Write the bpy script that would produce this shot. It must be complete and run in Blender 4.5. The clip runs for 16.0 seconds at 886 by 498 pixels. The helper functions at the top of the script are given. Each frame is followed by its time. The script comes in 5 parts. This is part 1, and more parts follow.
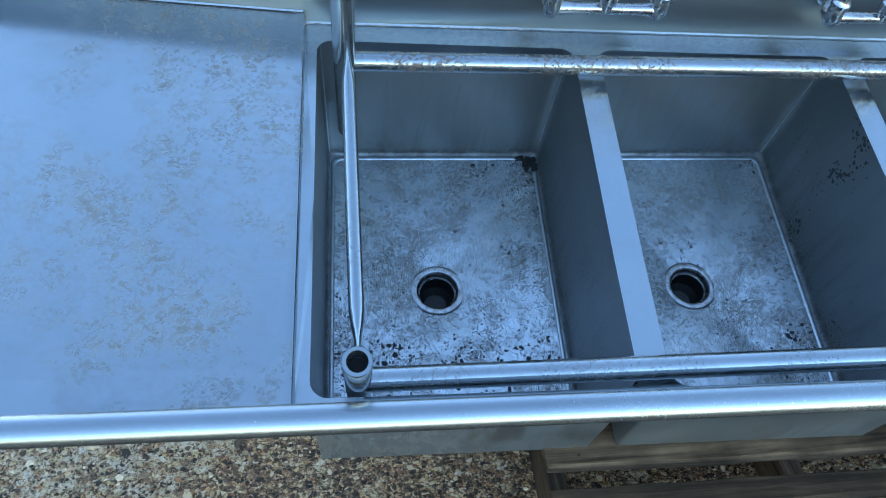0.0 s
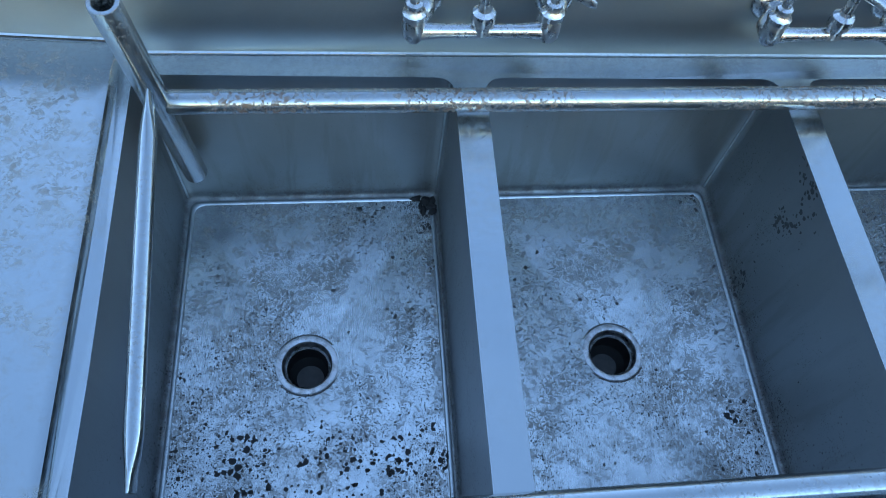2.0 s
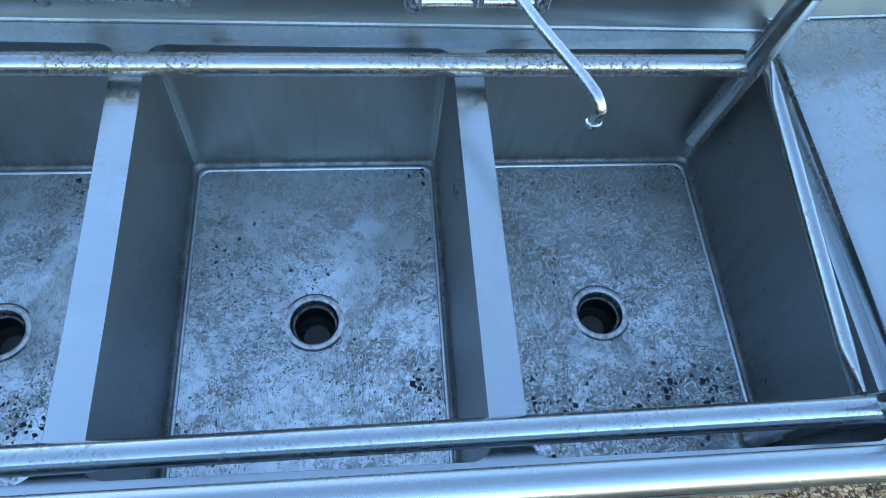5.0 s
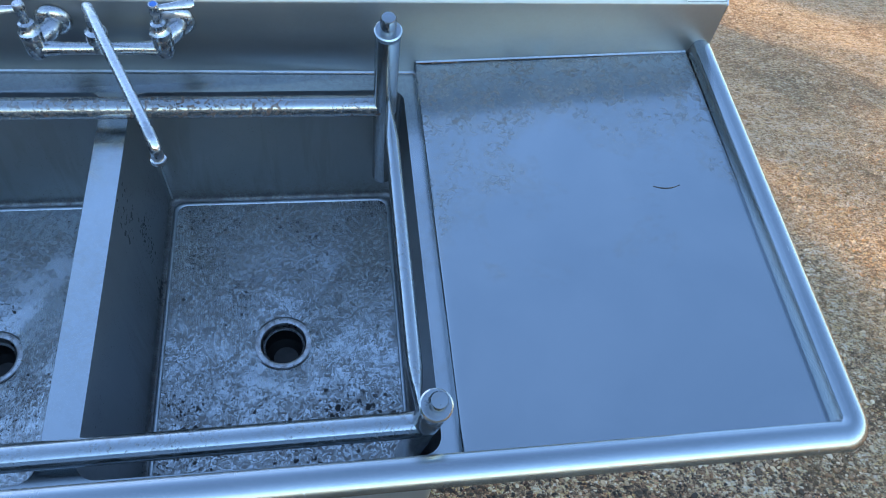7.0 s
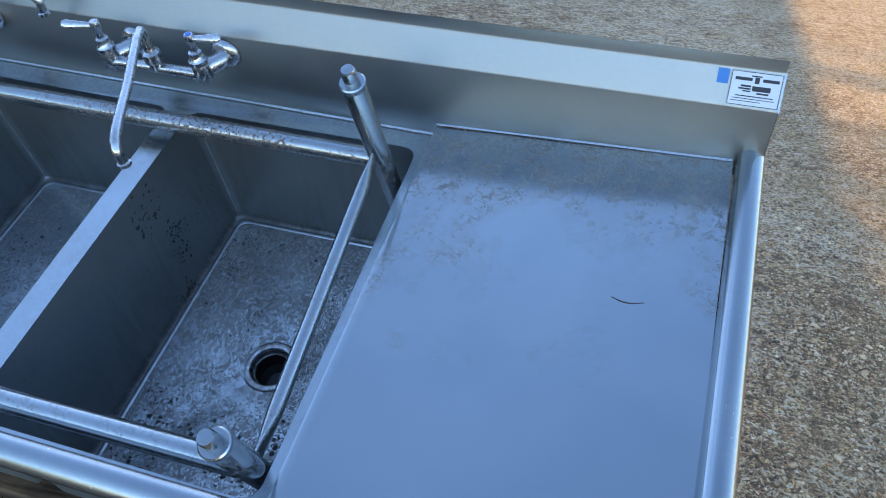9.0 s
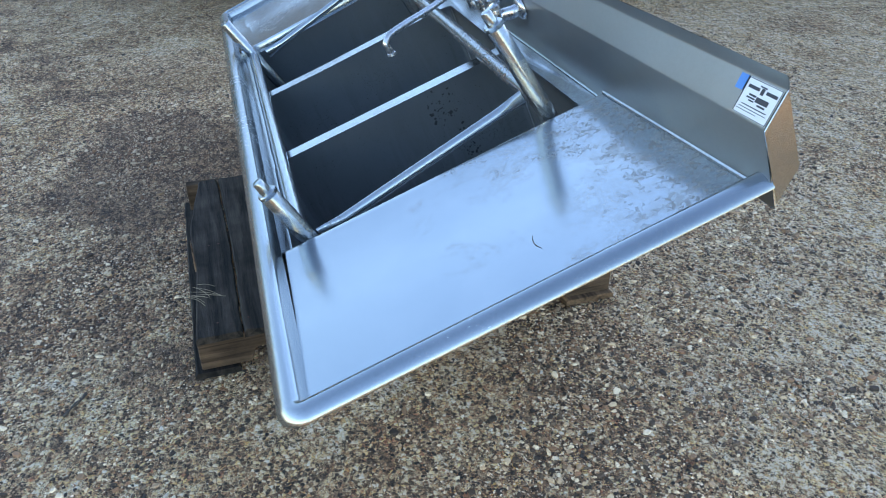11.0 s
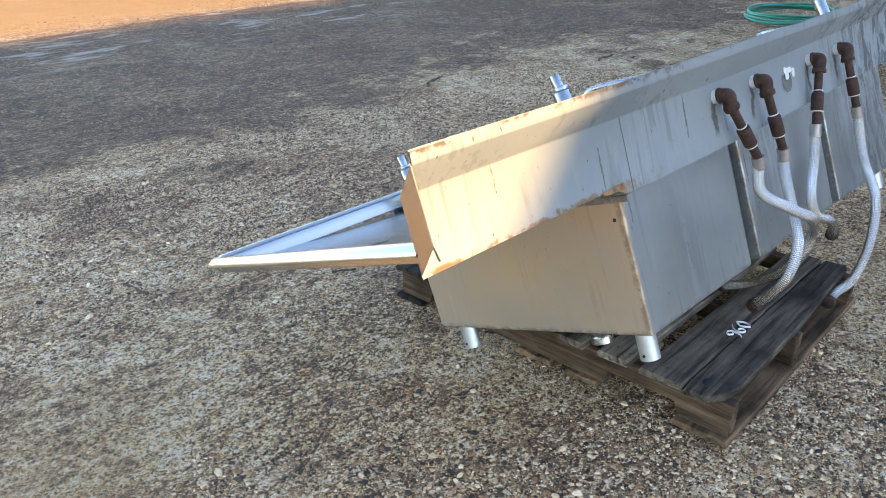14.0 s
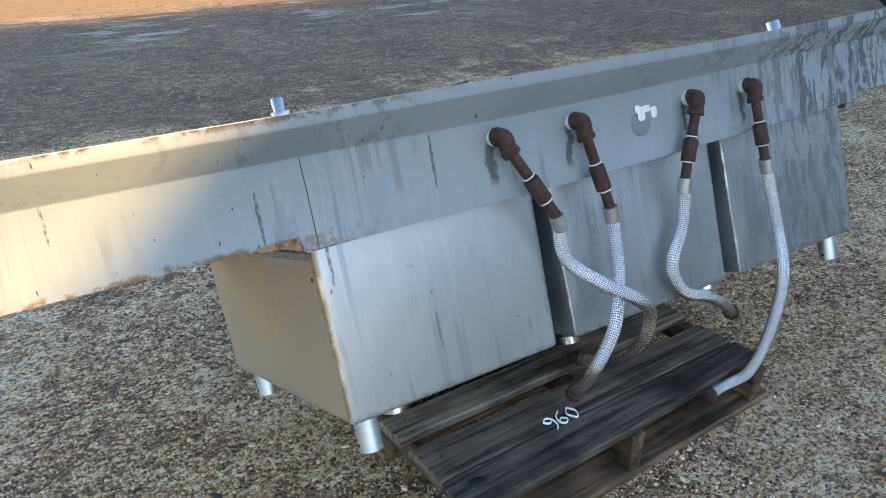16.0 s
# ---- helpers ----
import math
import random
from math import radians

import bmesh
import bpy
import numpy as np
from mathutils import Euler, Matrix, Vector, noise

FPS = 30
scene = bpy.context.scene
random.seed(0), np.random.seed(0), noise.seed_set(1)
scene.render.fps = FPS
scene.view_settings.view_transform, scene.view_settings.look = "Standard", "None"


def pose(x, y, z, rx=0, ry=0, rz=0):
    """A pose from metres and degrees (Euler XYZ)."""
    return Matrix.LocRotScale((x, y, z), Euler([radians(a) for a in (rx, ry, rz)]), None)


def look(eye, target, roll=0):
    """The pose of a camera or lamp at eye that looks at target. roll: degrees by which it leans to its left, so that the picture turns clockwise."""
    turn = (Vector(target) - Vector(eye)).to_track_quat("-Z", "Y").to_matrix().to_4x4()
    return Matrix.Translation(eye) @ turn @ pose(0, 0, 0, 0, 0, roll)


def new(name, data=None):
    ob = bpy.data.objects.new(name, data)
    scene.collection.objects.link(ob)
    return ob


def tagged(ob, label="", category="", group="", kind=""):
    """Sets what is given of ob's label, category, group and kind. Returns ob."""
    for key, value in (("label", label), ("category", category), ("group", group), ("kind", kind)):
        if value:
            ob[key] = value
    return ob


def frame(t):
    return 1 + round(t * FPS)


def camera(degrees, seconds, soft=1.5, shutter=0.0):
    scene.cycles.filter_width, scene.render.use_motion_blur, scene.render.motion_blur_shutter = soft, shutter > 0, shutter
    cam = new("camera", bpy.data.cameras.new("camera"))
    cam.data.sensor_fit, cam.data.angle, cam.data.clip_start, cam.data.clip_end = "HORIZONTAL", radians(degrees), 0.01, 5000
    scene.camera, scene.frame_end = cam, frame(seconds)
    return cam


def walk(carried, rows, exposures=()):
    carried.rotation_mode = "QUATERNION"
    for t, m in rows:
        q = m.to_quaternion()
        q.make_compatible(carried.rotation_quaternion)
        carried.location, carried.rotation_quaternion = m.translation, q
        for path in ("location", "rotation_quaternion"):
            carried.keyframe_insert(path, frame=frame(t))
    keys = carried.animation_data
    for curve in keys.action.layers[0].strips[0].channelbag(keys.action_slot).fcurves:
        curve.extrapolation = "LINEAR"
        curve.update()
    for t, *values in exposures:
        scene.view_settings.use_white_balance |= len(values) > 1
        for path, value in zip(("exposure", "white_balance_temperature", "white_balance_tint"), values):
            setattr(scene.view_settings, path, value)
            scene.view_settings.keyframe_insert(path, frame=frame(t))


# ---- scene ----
cam = camera(59.8, 16.0, soft=1.0)
# -- path --
PATH = [
    (0, (0.1008, -0.8244, 1.3136), (0.2258, 0.1165, 0.5793), 3.77),
    (0.5, (0.2385, -0.6649, 1.2812), (0.3542, 0.2595, 0.5247), 3.86),
    (1, (0.3174, -0.5533, 1.2541), (0.4229, 0.3586, 0.4811), 3.35),
    (1.5, (0.3448, -0.5419, 1.2618), (0.4474, 0.3685, 0.4868), 2.81),
    (2, (0.3913, -0.5397, 1.2763), (0.4950, 0.3853, 0.5189), 2.30),
    (2.5, (0.4982, -0.5771, 1.2912), (0.6051, 0.3774, 0.5719), 1.91),
    (3, (0.6347, -0.6527, 1.3196), (0.7413, 0.3262, 0.6337), 1.63),
    (5.5, (1.0802, -0.6134, 1.2452), (1.1989, 0.3068, 0.4842), 3.31),
    (6, (1.2759, -0.5553, 1.2457), (1.4142, 0.3702, 0.4944), 3.27),
    (6.5, (1.4064, -0.6083, 1.2642), (1.5640, 0.3317, 0.5351), 3.40),
    (7, (1.4912, -0.7548, 1.2999), (1.6547, 0.2062, 0.6001), 3.29),
    (7.5, (1.5396, -0.8210, 1.3168), (1.6753, 0.1643, 0.6455), 3.21),
    (8, (1.6263, -0.8285, 1.3026), (1.6804, 0.1820, 0.6576), 2.90),
    (8.2, (1.7066, -0.7969, 1.2881), (1.7149, 0.2195, 0.6504), 2.89),
    (10.3, (2.7930, -0.4635, 1.2970), (1.9477, 0.1503, 0.7064), 0.54),
    (10.5, (2.9235, -0.3973, 1.3030), (2.0215, 0.1257, 0.7089), -0.07),
    (11, (3.1190, -0.1135, 1.2591), (2.1106, 0.1553, 0.6667), -1.31),
    (11.5, (3.2570, 0.2012, 1.2655), (2.2043, 0.2081, 0.6894), -2.01),
    (12, (3.3666, 0.4876, 1.2724), (2.3338, 0.2512, 0.7090), -1.98),
    (12.5, (3.2665, 0.8221, 1.2555), (2.2924, 0.3779, 0.7135), -1.68),
    (13, (3.2203, 1.1010, 1.2880), (2.3222, 0.5056, 0.7599), -1.22),
    (13.5, (3.1691, 1.3243, 1.3178), (2.3427, 0.6273, 0.7970), -0.83),
    (14, (2.9850, 1.4461, 1.2970), (2.2213, 0.6780, 0.7804), -0.65),
    (14.5, (2.7403, 1.5333, 1.2638), (2.0323, 0.7113, 0.7510), -0.53),
    (15, (2.5375, 1.6540, 1.2647), (1.8750, 0.7947, 0.7521), -0.28),
    (15.5, (2.3232, 1.7224, 1.2724), (1.6953, 0.8387, 0.7579), 0.18),
    (16, (2.1157, 1.7562, 1.2787), (1.5128, 0.8597, 0.7564), 0.58),
]
# -- path end --
walk(cam, [(t, look(eye, target, roll)) for t, eye, target, roll in PATH], [(0.0, 2.45, 5950, 6), (2.5, 2.44, 6120, 8), (5.5, 2.62, 6100, 6), (7.0, 2.12, 5900, 11), (8.0, 1.94, 5850, 14), (10.5, 2.16, 6300, 13), (11.5, 2.38, 6580, 15), (12.5, 2.48, 6740, 17), (14.0, 2.36, 6750, 16), (16.0, 2.14, 6450, 12)])

# ---- light ----
SUN_ELEVATION, SUN_FROM = radians(20), (-0.47, 0.883)
world = bpy.data.worlds.new("sky")
scene.world = world
world.use_nodes = True
sky = world.node_tree.nodes.new("ShaderNodeTexSky")
sky.sky_type, sky.sun_disc = "NISHITA", False
sky.sun_elevation, sky.sun_rotation = SUN_ELEVATION, math.atan2(SUN_FROM[0], SUN_FROM[1])
sky.air_density, sky.dust_density, sky.ozone_density = 1.0, 0.2, 1.2
world.node_tree.nodes["Background"].inputs["Strength"].default_value = 0.14
world.node_tree.links.new(sky.outputs["Color"], world.node_tree.nodes["Background"].inputs["Color"])
sun = new("sun", bpy.data.lights.new("sun", "SUN"))
sun.data.energy, sun.data.angle, sun.data.color = 2.55, radians(0.6), (1.0, 0.64, 0.22)
sun.matrix_world = look((SUN_FROM[0] * 20, SUN_FROM[1] * 20, 20 * math.tan(SUN_ELEVATION)), (0, 0, 0))


# ---- node helpers ----
class Mat:
    """A node material with a Principled surface and short calls for textures."""

    def __init__(self, name, rough=0.5, metal=0.0, color=(0.5, 0.5, 0.5)):
        self.m = bpy.data.materials.new(name)
        self.m.use_nodes = True
        self.t = self.m.node_tree
        self.p = self.t.nodes["Principled BSDF"]
        self.set("Roughness", rough), self.set("Metallic", metal), self.set("Base Color", (*color, 1))
        self.coord = self.t.nodes.new("ShaderNodeTexCoord").outputs["Object"]

    def set(self, key, value):
        s = self.p.inputs[key]
        if isinstance(value, bpy.types.NodeSocket):
            self.t.links.new(value, s)
        else:
            s.default_value = value

    def put(self, socket, value):
        if isinstance(value, bpy.types.NodeSocket):
            self.t.links.new(value, socket)
        else:
            socket.default_value = value

    def scaled(self, sx, sy, sz, base=None):
        n = self.t.nodes.new("ShaderNodeMapping")
        n.inputs["Scale"].default_value = (sx, sy, sz)
        self.put(n.inputs["Vector"], base or self.coord)
        return n.outputs["Vector"]

    def noise(self, scale, detail=4, rough=0.55, vec=None, distort=0.0):
        n = self.t.nodes.new("ShaderNodeTexNoise")
        n.inputs["Scale"].default_value, n.inputs["Detail"].default_value = scale, detail
        n.inputs["Roughness"].default_value, n.inputs["Distortion"].default_value = rough, distort
        self.put(n.inputs["Vector"], vec or self.coord)
        return n.outputs["Fac"]

    def cells(self, scale, feature="F1", out="Distance", vec=None, random_=1.0):
        n = self.t.nodes.new("ShaderNodeTexVoronoi")
        n.feature = feature
        n.inputs["Scale"].default_value = scale
        n.inputs["Randomness"].default_value = random_
        self.put(n.inputs["Vector"], vec or self.coord)
        return n.outputs[out]

    def ramp(self, fac, *stops):
        n = self.t.nodes.new("ShaderNodeValToRGB")
        e = n.color_ramp.elements
        while len(e) < len(stops):
            e.new(0.5)
        for k, (pos, c) in zip(e, stops):
            k.position = pos
            k.color = (c, c, c, 1) if isinstance(c, (int, float)) else (*c, 1)
        self.put(n.inputs["Fac"], fac)
        return n.outputs["Color"]

    def mix(self, fac, a, b, kind="MIX"):
        n = self.t.nodes.new("ShaderNodeMix")
        n.data_type, n.blend_type = "RGBA", kind
        for key, v in ((0, fac), (6, a), (7, b)):
            if isinstance(v, tuple) and len(v) == 3:
                v = (*v, 1)
            elif key and isinstance(v, (int, float)):
                v = (v, v, v, 1)
            self.put(n.inputs[key], v)
        return n.outputs[2]

    def math(self, op, a, b=0.0):
        n = self.t.nodes.new("ShaderNodeMath")
        n.operation = op
        self.put(n.inputs[0], a), self.put(n.inputs[1], b)
        return n.outputs[0]

    def axis(self, k, vec=None):
        n = self.t.nodes.new("ShaderNodeSeparateXYZ")
        self.put(n.inputs[0], vec or self.coord)
        return n.outputs[k]

    def island(self):
        return self.t.nodes.new("ShaderNodeNewGeometry").outputs["Random Per Island"]

    def piece(self):
        return self.t.nodes.new("ShaderNodeObjectInfo").outputs["Random"]

    def bump(self, height, strength=0.3, distance=0.002):
        n = self.t.nodes.new("ShaderNodeBump")
        n.inputs["Strength"].default_value, n.inputs["Distance"].default_value = strength, distance
        self.put(n.inputs["Height"], height)
        self.set("Normal", n.outputs["Normal"])
        return self


def dots(m, scale, least, size, where, vec):
    """Round specks: the share of cells above least carries one, up to size across, thinned by where."""
    tone = m.cells(scale, out="Color", vec=vec)
    lim = m.math("MULTIPLY", m.ramp(m.axis(0, tone), (least, 0), (1.0, size)), where)
    return m.math("LESS_THAN", m.cells(scale, vec=vec), lim)


def warp(m, scale, amount):
    n = m.t.nodes.new("ShaderNodeTexNoise")
    n.inputs["Scale"].default_value = scale
    m.put(n.inputs["Vector"], m.coord)
    v = m.t.nodes.new("ShaderNodeVectorMath")
    v.operation = "MULTIPLY_ADD"
    m.put(v.inputs[0], n.outputs["Color"])
    v.inputs[1].default_value = (amount,) * 3
    m.put(v.inputs[2], m.coord)
    return v.outputs[0]


def steel(name, rough=0.25, tone=0.6, streak=(60, 2, 60), scuff=0.0, grime=0.0, specks=0.0, drips=0.0, rust=0.0, board=False, hem=0.0, seams=(), walls=False, relief=0.028):
    """Brushed stainless sheet with smears; as asked scuffs, brown film, black specks, drip stains, rust; seams also
    paint warm bounced light.
    """
    m = Mat(name, rough, 1.0)
    smear = m.noise(3.0, 6, 0.6, distort=0.7)
    fine = m.noise(14, 3, 0.6, m.scaled(*streak))
    col = m.mix(m.ramp(smear, (0.35, 0), (0.7, 1)), (tone * 0.86, tone * 0.95, tone * 0.995), (tone * 0.99, tone * 1.065, tone * 1.095))
    ro = m.math("ADD", m.math("MULTIPLY", smear, 0.08), m.math("MULTIPLY", fine, 0.07))
    ro = m.math("ADD", ro, rough - 0.07)
    soils = []
    if scuff:
        slant = m.math("MULTIPLY", m.axis(1), 0.22)
        if board:
            slant = m.math("ADD", m.math("MULTIPLY", m.math("SUBTRACT", m.axis(1), 0.31), m.ramp(m.axis(0), (0.0, 0.10), (0.1, 0.68))), m.ramp(m.math("ABSOLUTE", m.math("ADD", m.axis(0), 0.17)), (0.05, 0.13), (0.30, 0.0)))
        patch = m.ramp(m.math("ADD", m.noise(3.6, 6, 0.66, distort=0.5), slant), (0.50, 0), (0.68, 1))
        scrib = m.ramp(m.noise(120, 8, 0.88, m.scaled(0.8, 1.0, 1.0)), (0.485, 0), (0.525, 1))
        scrib = m.math("MAXIMUM", scrib, dots(m, 300, 0.80, 0.4, 1.0, warp(m, 60, 0.01)))
        if board:
            scrib = m.math("MULTIPLY", scrib, m.ramp(m.noise(30, 5, 0.7, distort=0.4), (0.44, 0.15), (0.56, 1)))
        soils.append((m.math("MULTIPLY", m.math("MULTIPLY", scrib, patch), (0.64 if board else 0.6) * scuff), (0.085, 0.056, 0.026)))
        film = m.math("MULTIPLY", patch, m.ramp(m.noise(26, 7, 0.75, distort=0.5), (0.44, 0), (0.62, 1)))
        soils.append((m.math("MULTIPLY", film, 0.38 * scuff), (0.17, 0.145, 0.10)))
    if grime:
        low = m.ramp(m.math("ADD", m.axis(2), 0.5), (0.135, 1), (0.17, 0.35), (0.22, 0.05))
        patch = m.ramp(m.math("ADD", m.math("ADD", m.math("MULTIPLY", m.noise(7.0, 6, 0.7, distort=0.6), 0.5), m.math("MULTIPLY", m.noise(40, 7, 0.82), 0.5)), m.ramp(m.math("SUBTRACT", m.axis(0), 0.6), (0.50, 0), (0.55, 0.045))), (0.46, 0), (0.55, 1))
        vg = warp(m, 90, 0.006)
        grain = m.math("MAXIMUM", dots(m, 430, 0.15, 0.85, 1.0, vg), dots(m, 210, 0.55, 0.60, 1.0, vg))
        grain = m.math("MAXIMUM", grain, m.ramp(m.noise(120, 6, 0.8), (0.48, 0.05), (0.56, 0.8)))
        soils.append((m.math("MULTIPLY", m.math("MULTIPLY", m.math("MULTIPLY", patch, grain), low), 0.74 * grime), (0.100, 0.062, 0.022)))
        wide = m.ramp(m.noise(4.2, 7, 0.66, distort=0.8), (0.40, 0), (0.64, 1))
        soils.append((m.math("MULTIPLY", m.math("MULTIPLY", wide, low), 0.13 * grime), (0.14, 0.108, 0.060)))
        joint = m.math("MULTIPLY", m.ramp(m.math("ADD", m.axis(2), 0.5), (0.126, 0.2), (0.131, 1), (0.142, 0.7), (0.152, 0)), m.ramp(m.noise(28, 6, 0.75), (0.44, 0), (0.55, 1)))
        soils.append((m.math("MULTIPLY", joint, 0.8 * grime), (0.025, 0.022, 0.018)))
        rubs = m.math("MULTIPLY", m.ramp(m.noise(2.0, 3, 0.6, m.scaled(90, 7, 20, warp(m, 6, 0.05))), (0.60, 0), (0.66, 1)), m.ramp(m.noise(7, 4, 0.6), (0.48, 0), (0.62, 1)))
        col = m.mix(m.math("MULTIPLY", rubs, 0.12), col, (tone * 1.25, tone * 1.27, tone * 1.28))
    if specks:
        v1, v2 = warp(m, 140, 0.004), warp(m, 55, 0.011)
        up = m.math("ADD", m.axis(2), 0.5)
        area = m.ramp(m.noise(6.0, 6, 0.70), (0.42, 0.25), (0.56, 1.0))
        right = m.ramp(m.math("ADD", m.axis(0), m.math("MULTIPLY", m.math("SUBTRACT", m.noise(8, 4), 0.5), 0.2)), (0.34, 0), (0.46, 1.0), (0.53, 1.0), (0.57, 0))
        area = m.math("MAXIMUM", area, right)
        front = m.ramp(m.math("ADD", m.axis(1), m.math("MULTIPLY", m.noise(9, 3), 0.16)), (0.10, 0.15), (0.17, 0.85), (0.23, 1.0), (0.27, 0.3), (0.33, 0.0))
        front = m.math("MULTIPLY", front, m.ramp(m.noise(16, 4, 0.7), (0.42, 0.25), (0.56, 1.0)))
        front = m.math("MULTIPLY", front, m.ramp(m.axis(0), (0.53, 1), (0.60, 0.30), (1.06, 0.40), (1.12, 0.95)))
        rear = m.ramp(m.axis(1), (0.605, 1.0), (0.632, 0.55))
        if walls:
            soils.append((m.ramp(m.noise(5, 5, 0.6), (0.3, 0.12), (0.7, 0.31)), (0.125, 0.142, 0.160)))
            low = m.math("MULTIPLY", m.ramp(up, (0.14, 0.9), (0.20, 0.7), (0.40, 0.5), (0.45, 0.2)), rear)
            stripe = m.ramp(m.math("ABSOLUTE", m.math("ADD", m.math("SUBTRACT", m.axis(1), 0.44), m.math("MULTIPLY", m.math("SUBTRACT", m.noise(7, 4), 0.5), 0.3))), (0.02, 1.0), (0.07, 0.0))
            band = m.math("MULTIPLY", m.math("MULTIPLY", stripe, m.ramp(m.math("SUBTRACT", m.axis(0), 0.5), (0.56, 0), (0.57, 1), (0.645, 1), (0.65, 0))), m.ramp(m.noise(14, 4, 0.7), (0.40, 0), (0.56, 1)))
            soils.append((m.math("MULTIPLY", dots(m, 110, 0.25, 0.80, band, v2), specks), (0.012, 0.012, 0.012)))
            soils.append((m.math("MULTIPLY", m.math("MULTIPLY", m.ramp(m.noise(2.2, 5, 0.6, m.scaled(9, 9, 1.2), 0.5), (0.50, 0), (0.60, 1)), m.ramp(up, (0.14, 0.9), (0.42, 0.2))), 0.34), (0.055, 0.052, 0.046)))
        else:
            low = 1.0
            soils.append((m.math("MULTIPLY", dots(m, 88, 0.25, 0.72, front, v2), specks), (0.010, 0.010, 0.011)))
            soils.append((m.math("MULTIPLY", dots(m, 150, 0.45, 0.55, front, v2), specks), (0.010, 0.010, 0.011)))
        a = m.math("MULTIPLY", area, low)
        soils.append((m.math("MULTIPLY", dots(m, 400, 0.50, 0.60, a, v1), 0.9 * specks), (0.018, 0.016, 0.013)))
        soils.append((m.math("MULTIPLY", dots(m, 240, 0.60, 0.52, a, v1), 0.95 * specks), (0.014, 0.013, 0.012)))
        soils.append((m.math("MULTIPLY", dots(m, 130, 0.80, 0.42, a, v2), specks), (0.012, 0.012, 0.012)))
        soils.append((m.math("MULTIPLY", dots(m, 70, 0.965, 0.30, low, v2), specks), (0.012, 0.012, 0.012)))
    if drips:
        haze = m.noise(6, 6, 0.65, distort=0.4)
        soils.append((m.math("MULTIPLY", m.ramp(haze, (0.35, 0), (0.75, 1)), 0.42 * drips), (0.30, 0.30, 0.29)))
        side = m.ramp(m.math("ADD", m.math("MULTIPLY", m.axis(0), 0.25), 0.3), (0.1, 1.0), (0.85, 0.65))
        run = m.noise(1.0, 4, 0.55, m.scaled(46, 46, 2.0), 0.25)
        where = m.math("MULTIPLY", m.ramp(m.noise(4.2, 4), (0.46, 0), (0.58, 1)), side)
        soils.append((m.math("MULTIPLY", m.math("MULTIPLY", m.ramp(run, (0.545, 0), (0.59, 1)), where), 0.50 * drips), (0.09, 0.085, 0.075)))
        rear = m.ramp(m.axis(1), (0.60, 0), (0.63, 1))
        tall = m.scaled(24, 24, 3.0, warp(m, 14, 0.03))
        soils.append((m.math("MULTIPLY", dots(m, 1.0, 0.66, 0.15, rear, tall), 0.35 * drips), (0.07, 0.065, 0.055)))
        thin = m.scaled(58, 58, 3.4, warp(m, 60, 0.006))
        soils.append((m.math("MULTIPLY", m.math("MULTIPLY", dots(m, 1.0, 0.70, 0.23, rear, thin), m.ramp(m.noise(90, 4, 0.7), (0.36, 0.1), (0.50, 1))), 0.9 * drips), (0.070, 0.074, 0.058)))
        chips = dots(m, 100, 0.78, 0.20, m.ramp(m.noise(3.2, 4, 0.6), (0.42, 0.45), (0.58, 1.0)), m.scaled(1.0, 1.0, 0.30, warp(m, 45, 0.02)))
        soils.append((m.math("MULTIPLY", chips, 0.9 * drips), (0.03, 0.028, 0.026)))
        blot = m.ramp(m.noise(16, 6, 0.62, m.scaled(1.0, 1.0, 0.45), 0.4), (0.53, 0), (0.565, 1))
        soils.append((m.math("MULTIPLY", m.math("MULTIPLY", blot, m.ramp(m.math("MULTIPLY", m.math("ADD", m.axis(0), 0.6), 0.6), (0.25, 1.0), (0.75, 0.0))), 0.75 * drips), (0.055, 0.055, 0.055)))
        wash = m.ramp(m.noise(1.0, 4, 0.6, m.scaled(75, 75, 2.2, warp(m, 9, 0.02)), 0.2), (0.54, 0), (0.60, 1))
        col = m.mix(m.math("MULTIPLY", m.math("MULTIPLY", wash, m.ramp(m.noise(2.6, 4), (0.42, 0), (0.56, 1))), 0.16), col, (tone * 1.35, tone * 1.42, tone * 1.45))
        wet = m.ramp(m.noise(1.0, 6, 0.65, m.scaled(30, 30, 7, warp(m, 20, 0.03)), 0.6), (0.50, 0), (0.54, 1))
        soils.append((m.math("MULTIPLY", m.math("MULTIPLY", wet, m.ramp(m.math("ADD", m.axis(0), m.math("MULTIPLY", m.noise(6, 3), 0.3)), (0.42, 1.0), (0.62, 0.0))), 0.8 * drips), (0.045, 0.046, 0.048)))
    if seams:
        # golden tint on the end face paints sunlight bounced from the yard
        end = m.math("MULTIPLY", m.ramp(m.math("SUBTRACT", m.axis(0), 1.0), (0.618, 0), (0.624, 1)), m.ramp(m.noise(3.5, 6, 0.6, distort=0.5), (0.30, 0.25), (0.66, 0.62)))
        soils.append((end, (0.58, 0.37, 0.15)))
        rubbed = m.ramp(m.noise(19, 5, 0.75), (0.44, 0), (0.54, 0.9))
        corner = m.math("MULTIPLY", rubbed, m.ramp(m.axis(1), (0.628, 0), (0.638, 1)))
        for xb in seams:
            near = m.math("ABSOLUTE", m.math("ADD", m.math("SUBTRACT", m.axis(0), xb), m.math("MULTIPLY", m.math("SUBTRACT", m.noise(45, 4), 0.5), 0.01)))
            soils.append((m.math("MULTIPLY", m.math("MULTIPLY", m.ramp(near, (0.003, 1), (0.009, 0)), corner), 0.8), (0.17, 0.10, 0.05)))
        foot = m.math("ADD", m.math("ADD", m.axis(2), 0.5), m.math("MULTIPLY", m.noise(30, 4, 0.7), 0.02))
        soils.append((m.math("MULTIPLY", m.ramp(foot, (0.140, 0.85), (0.150, 0)), rubbed), (0.13, 0.10, 0.07)))
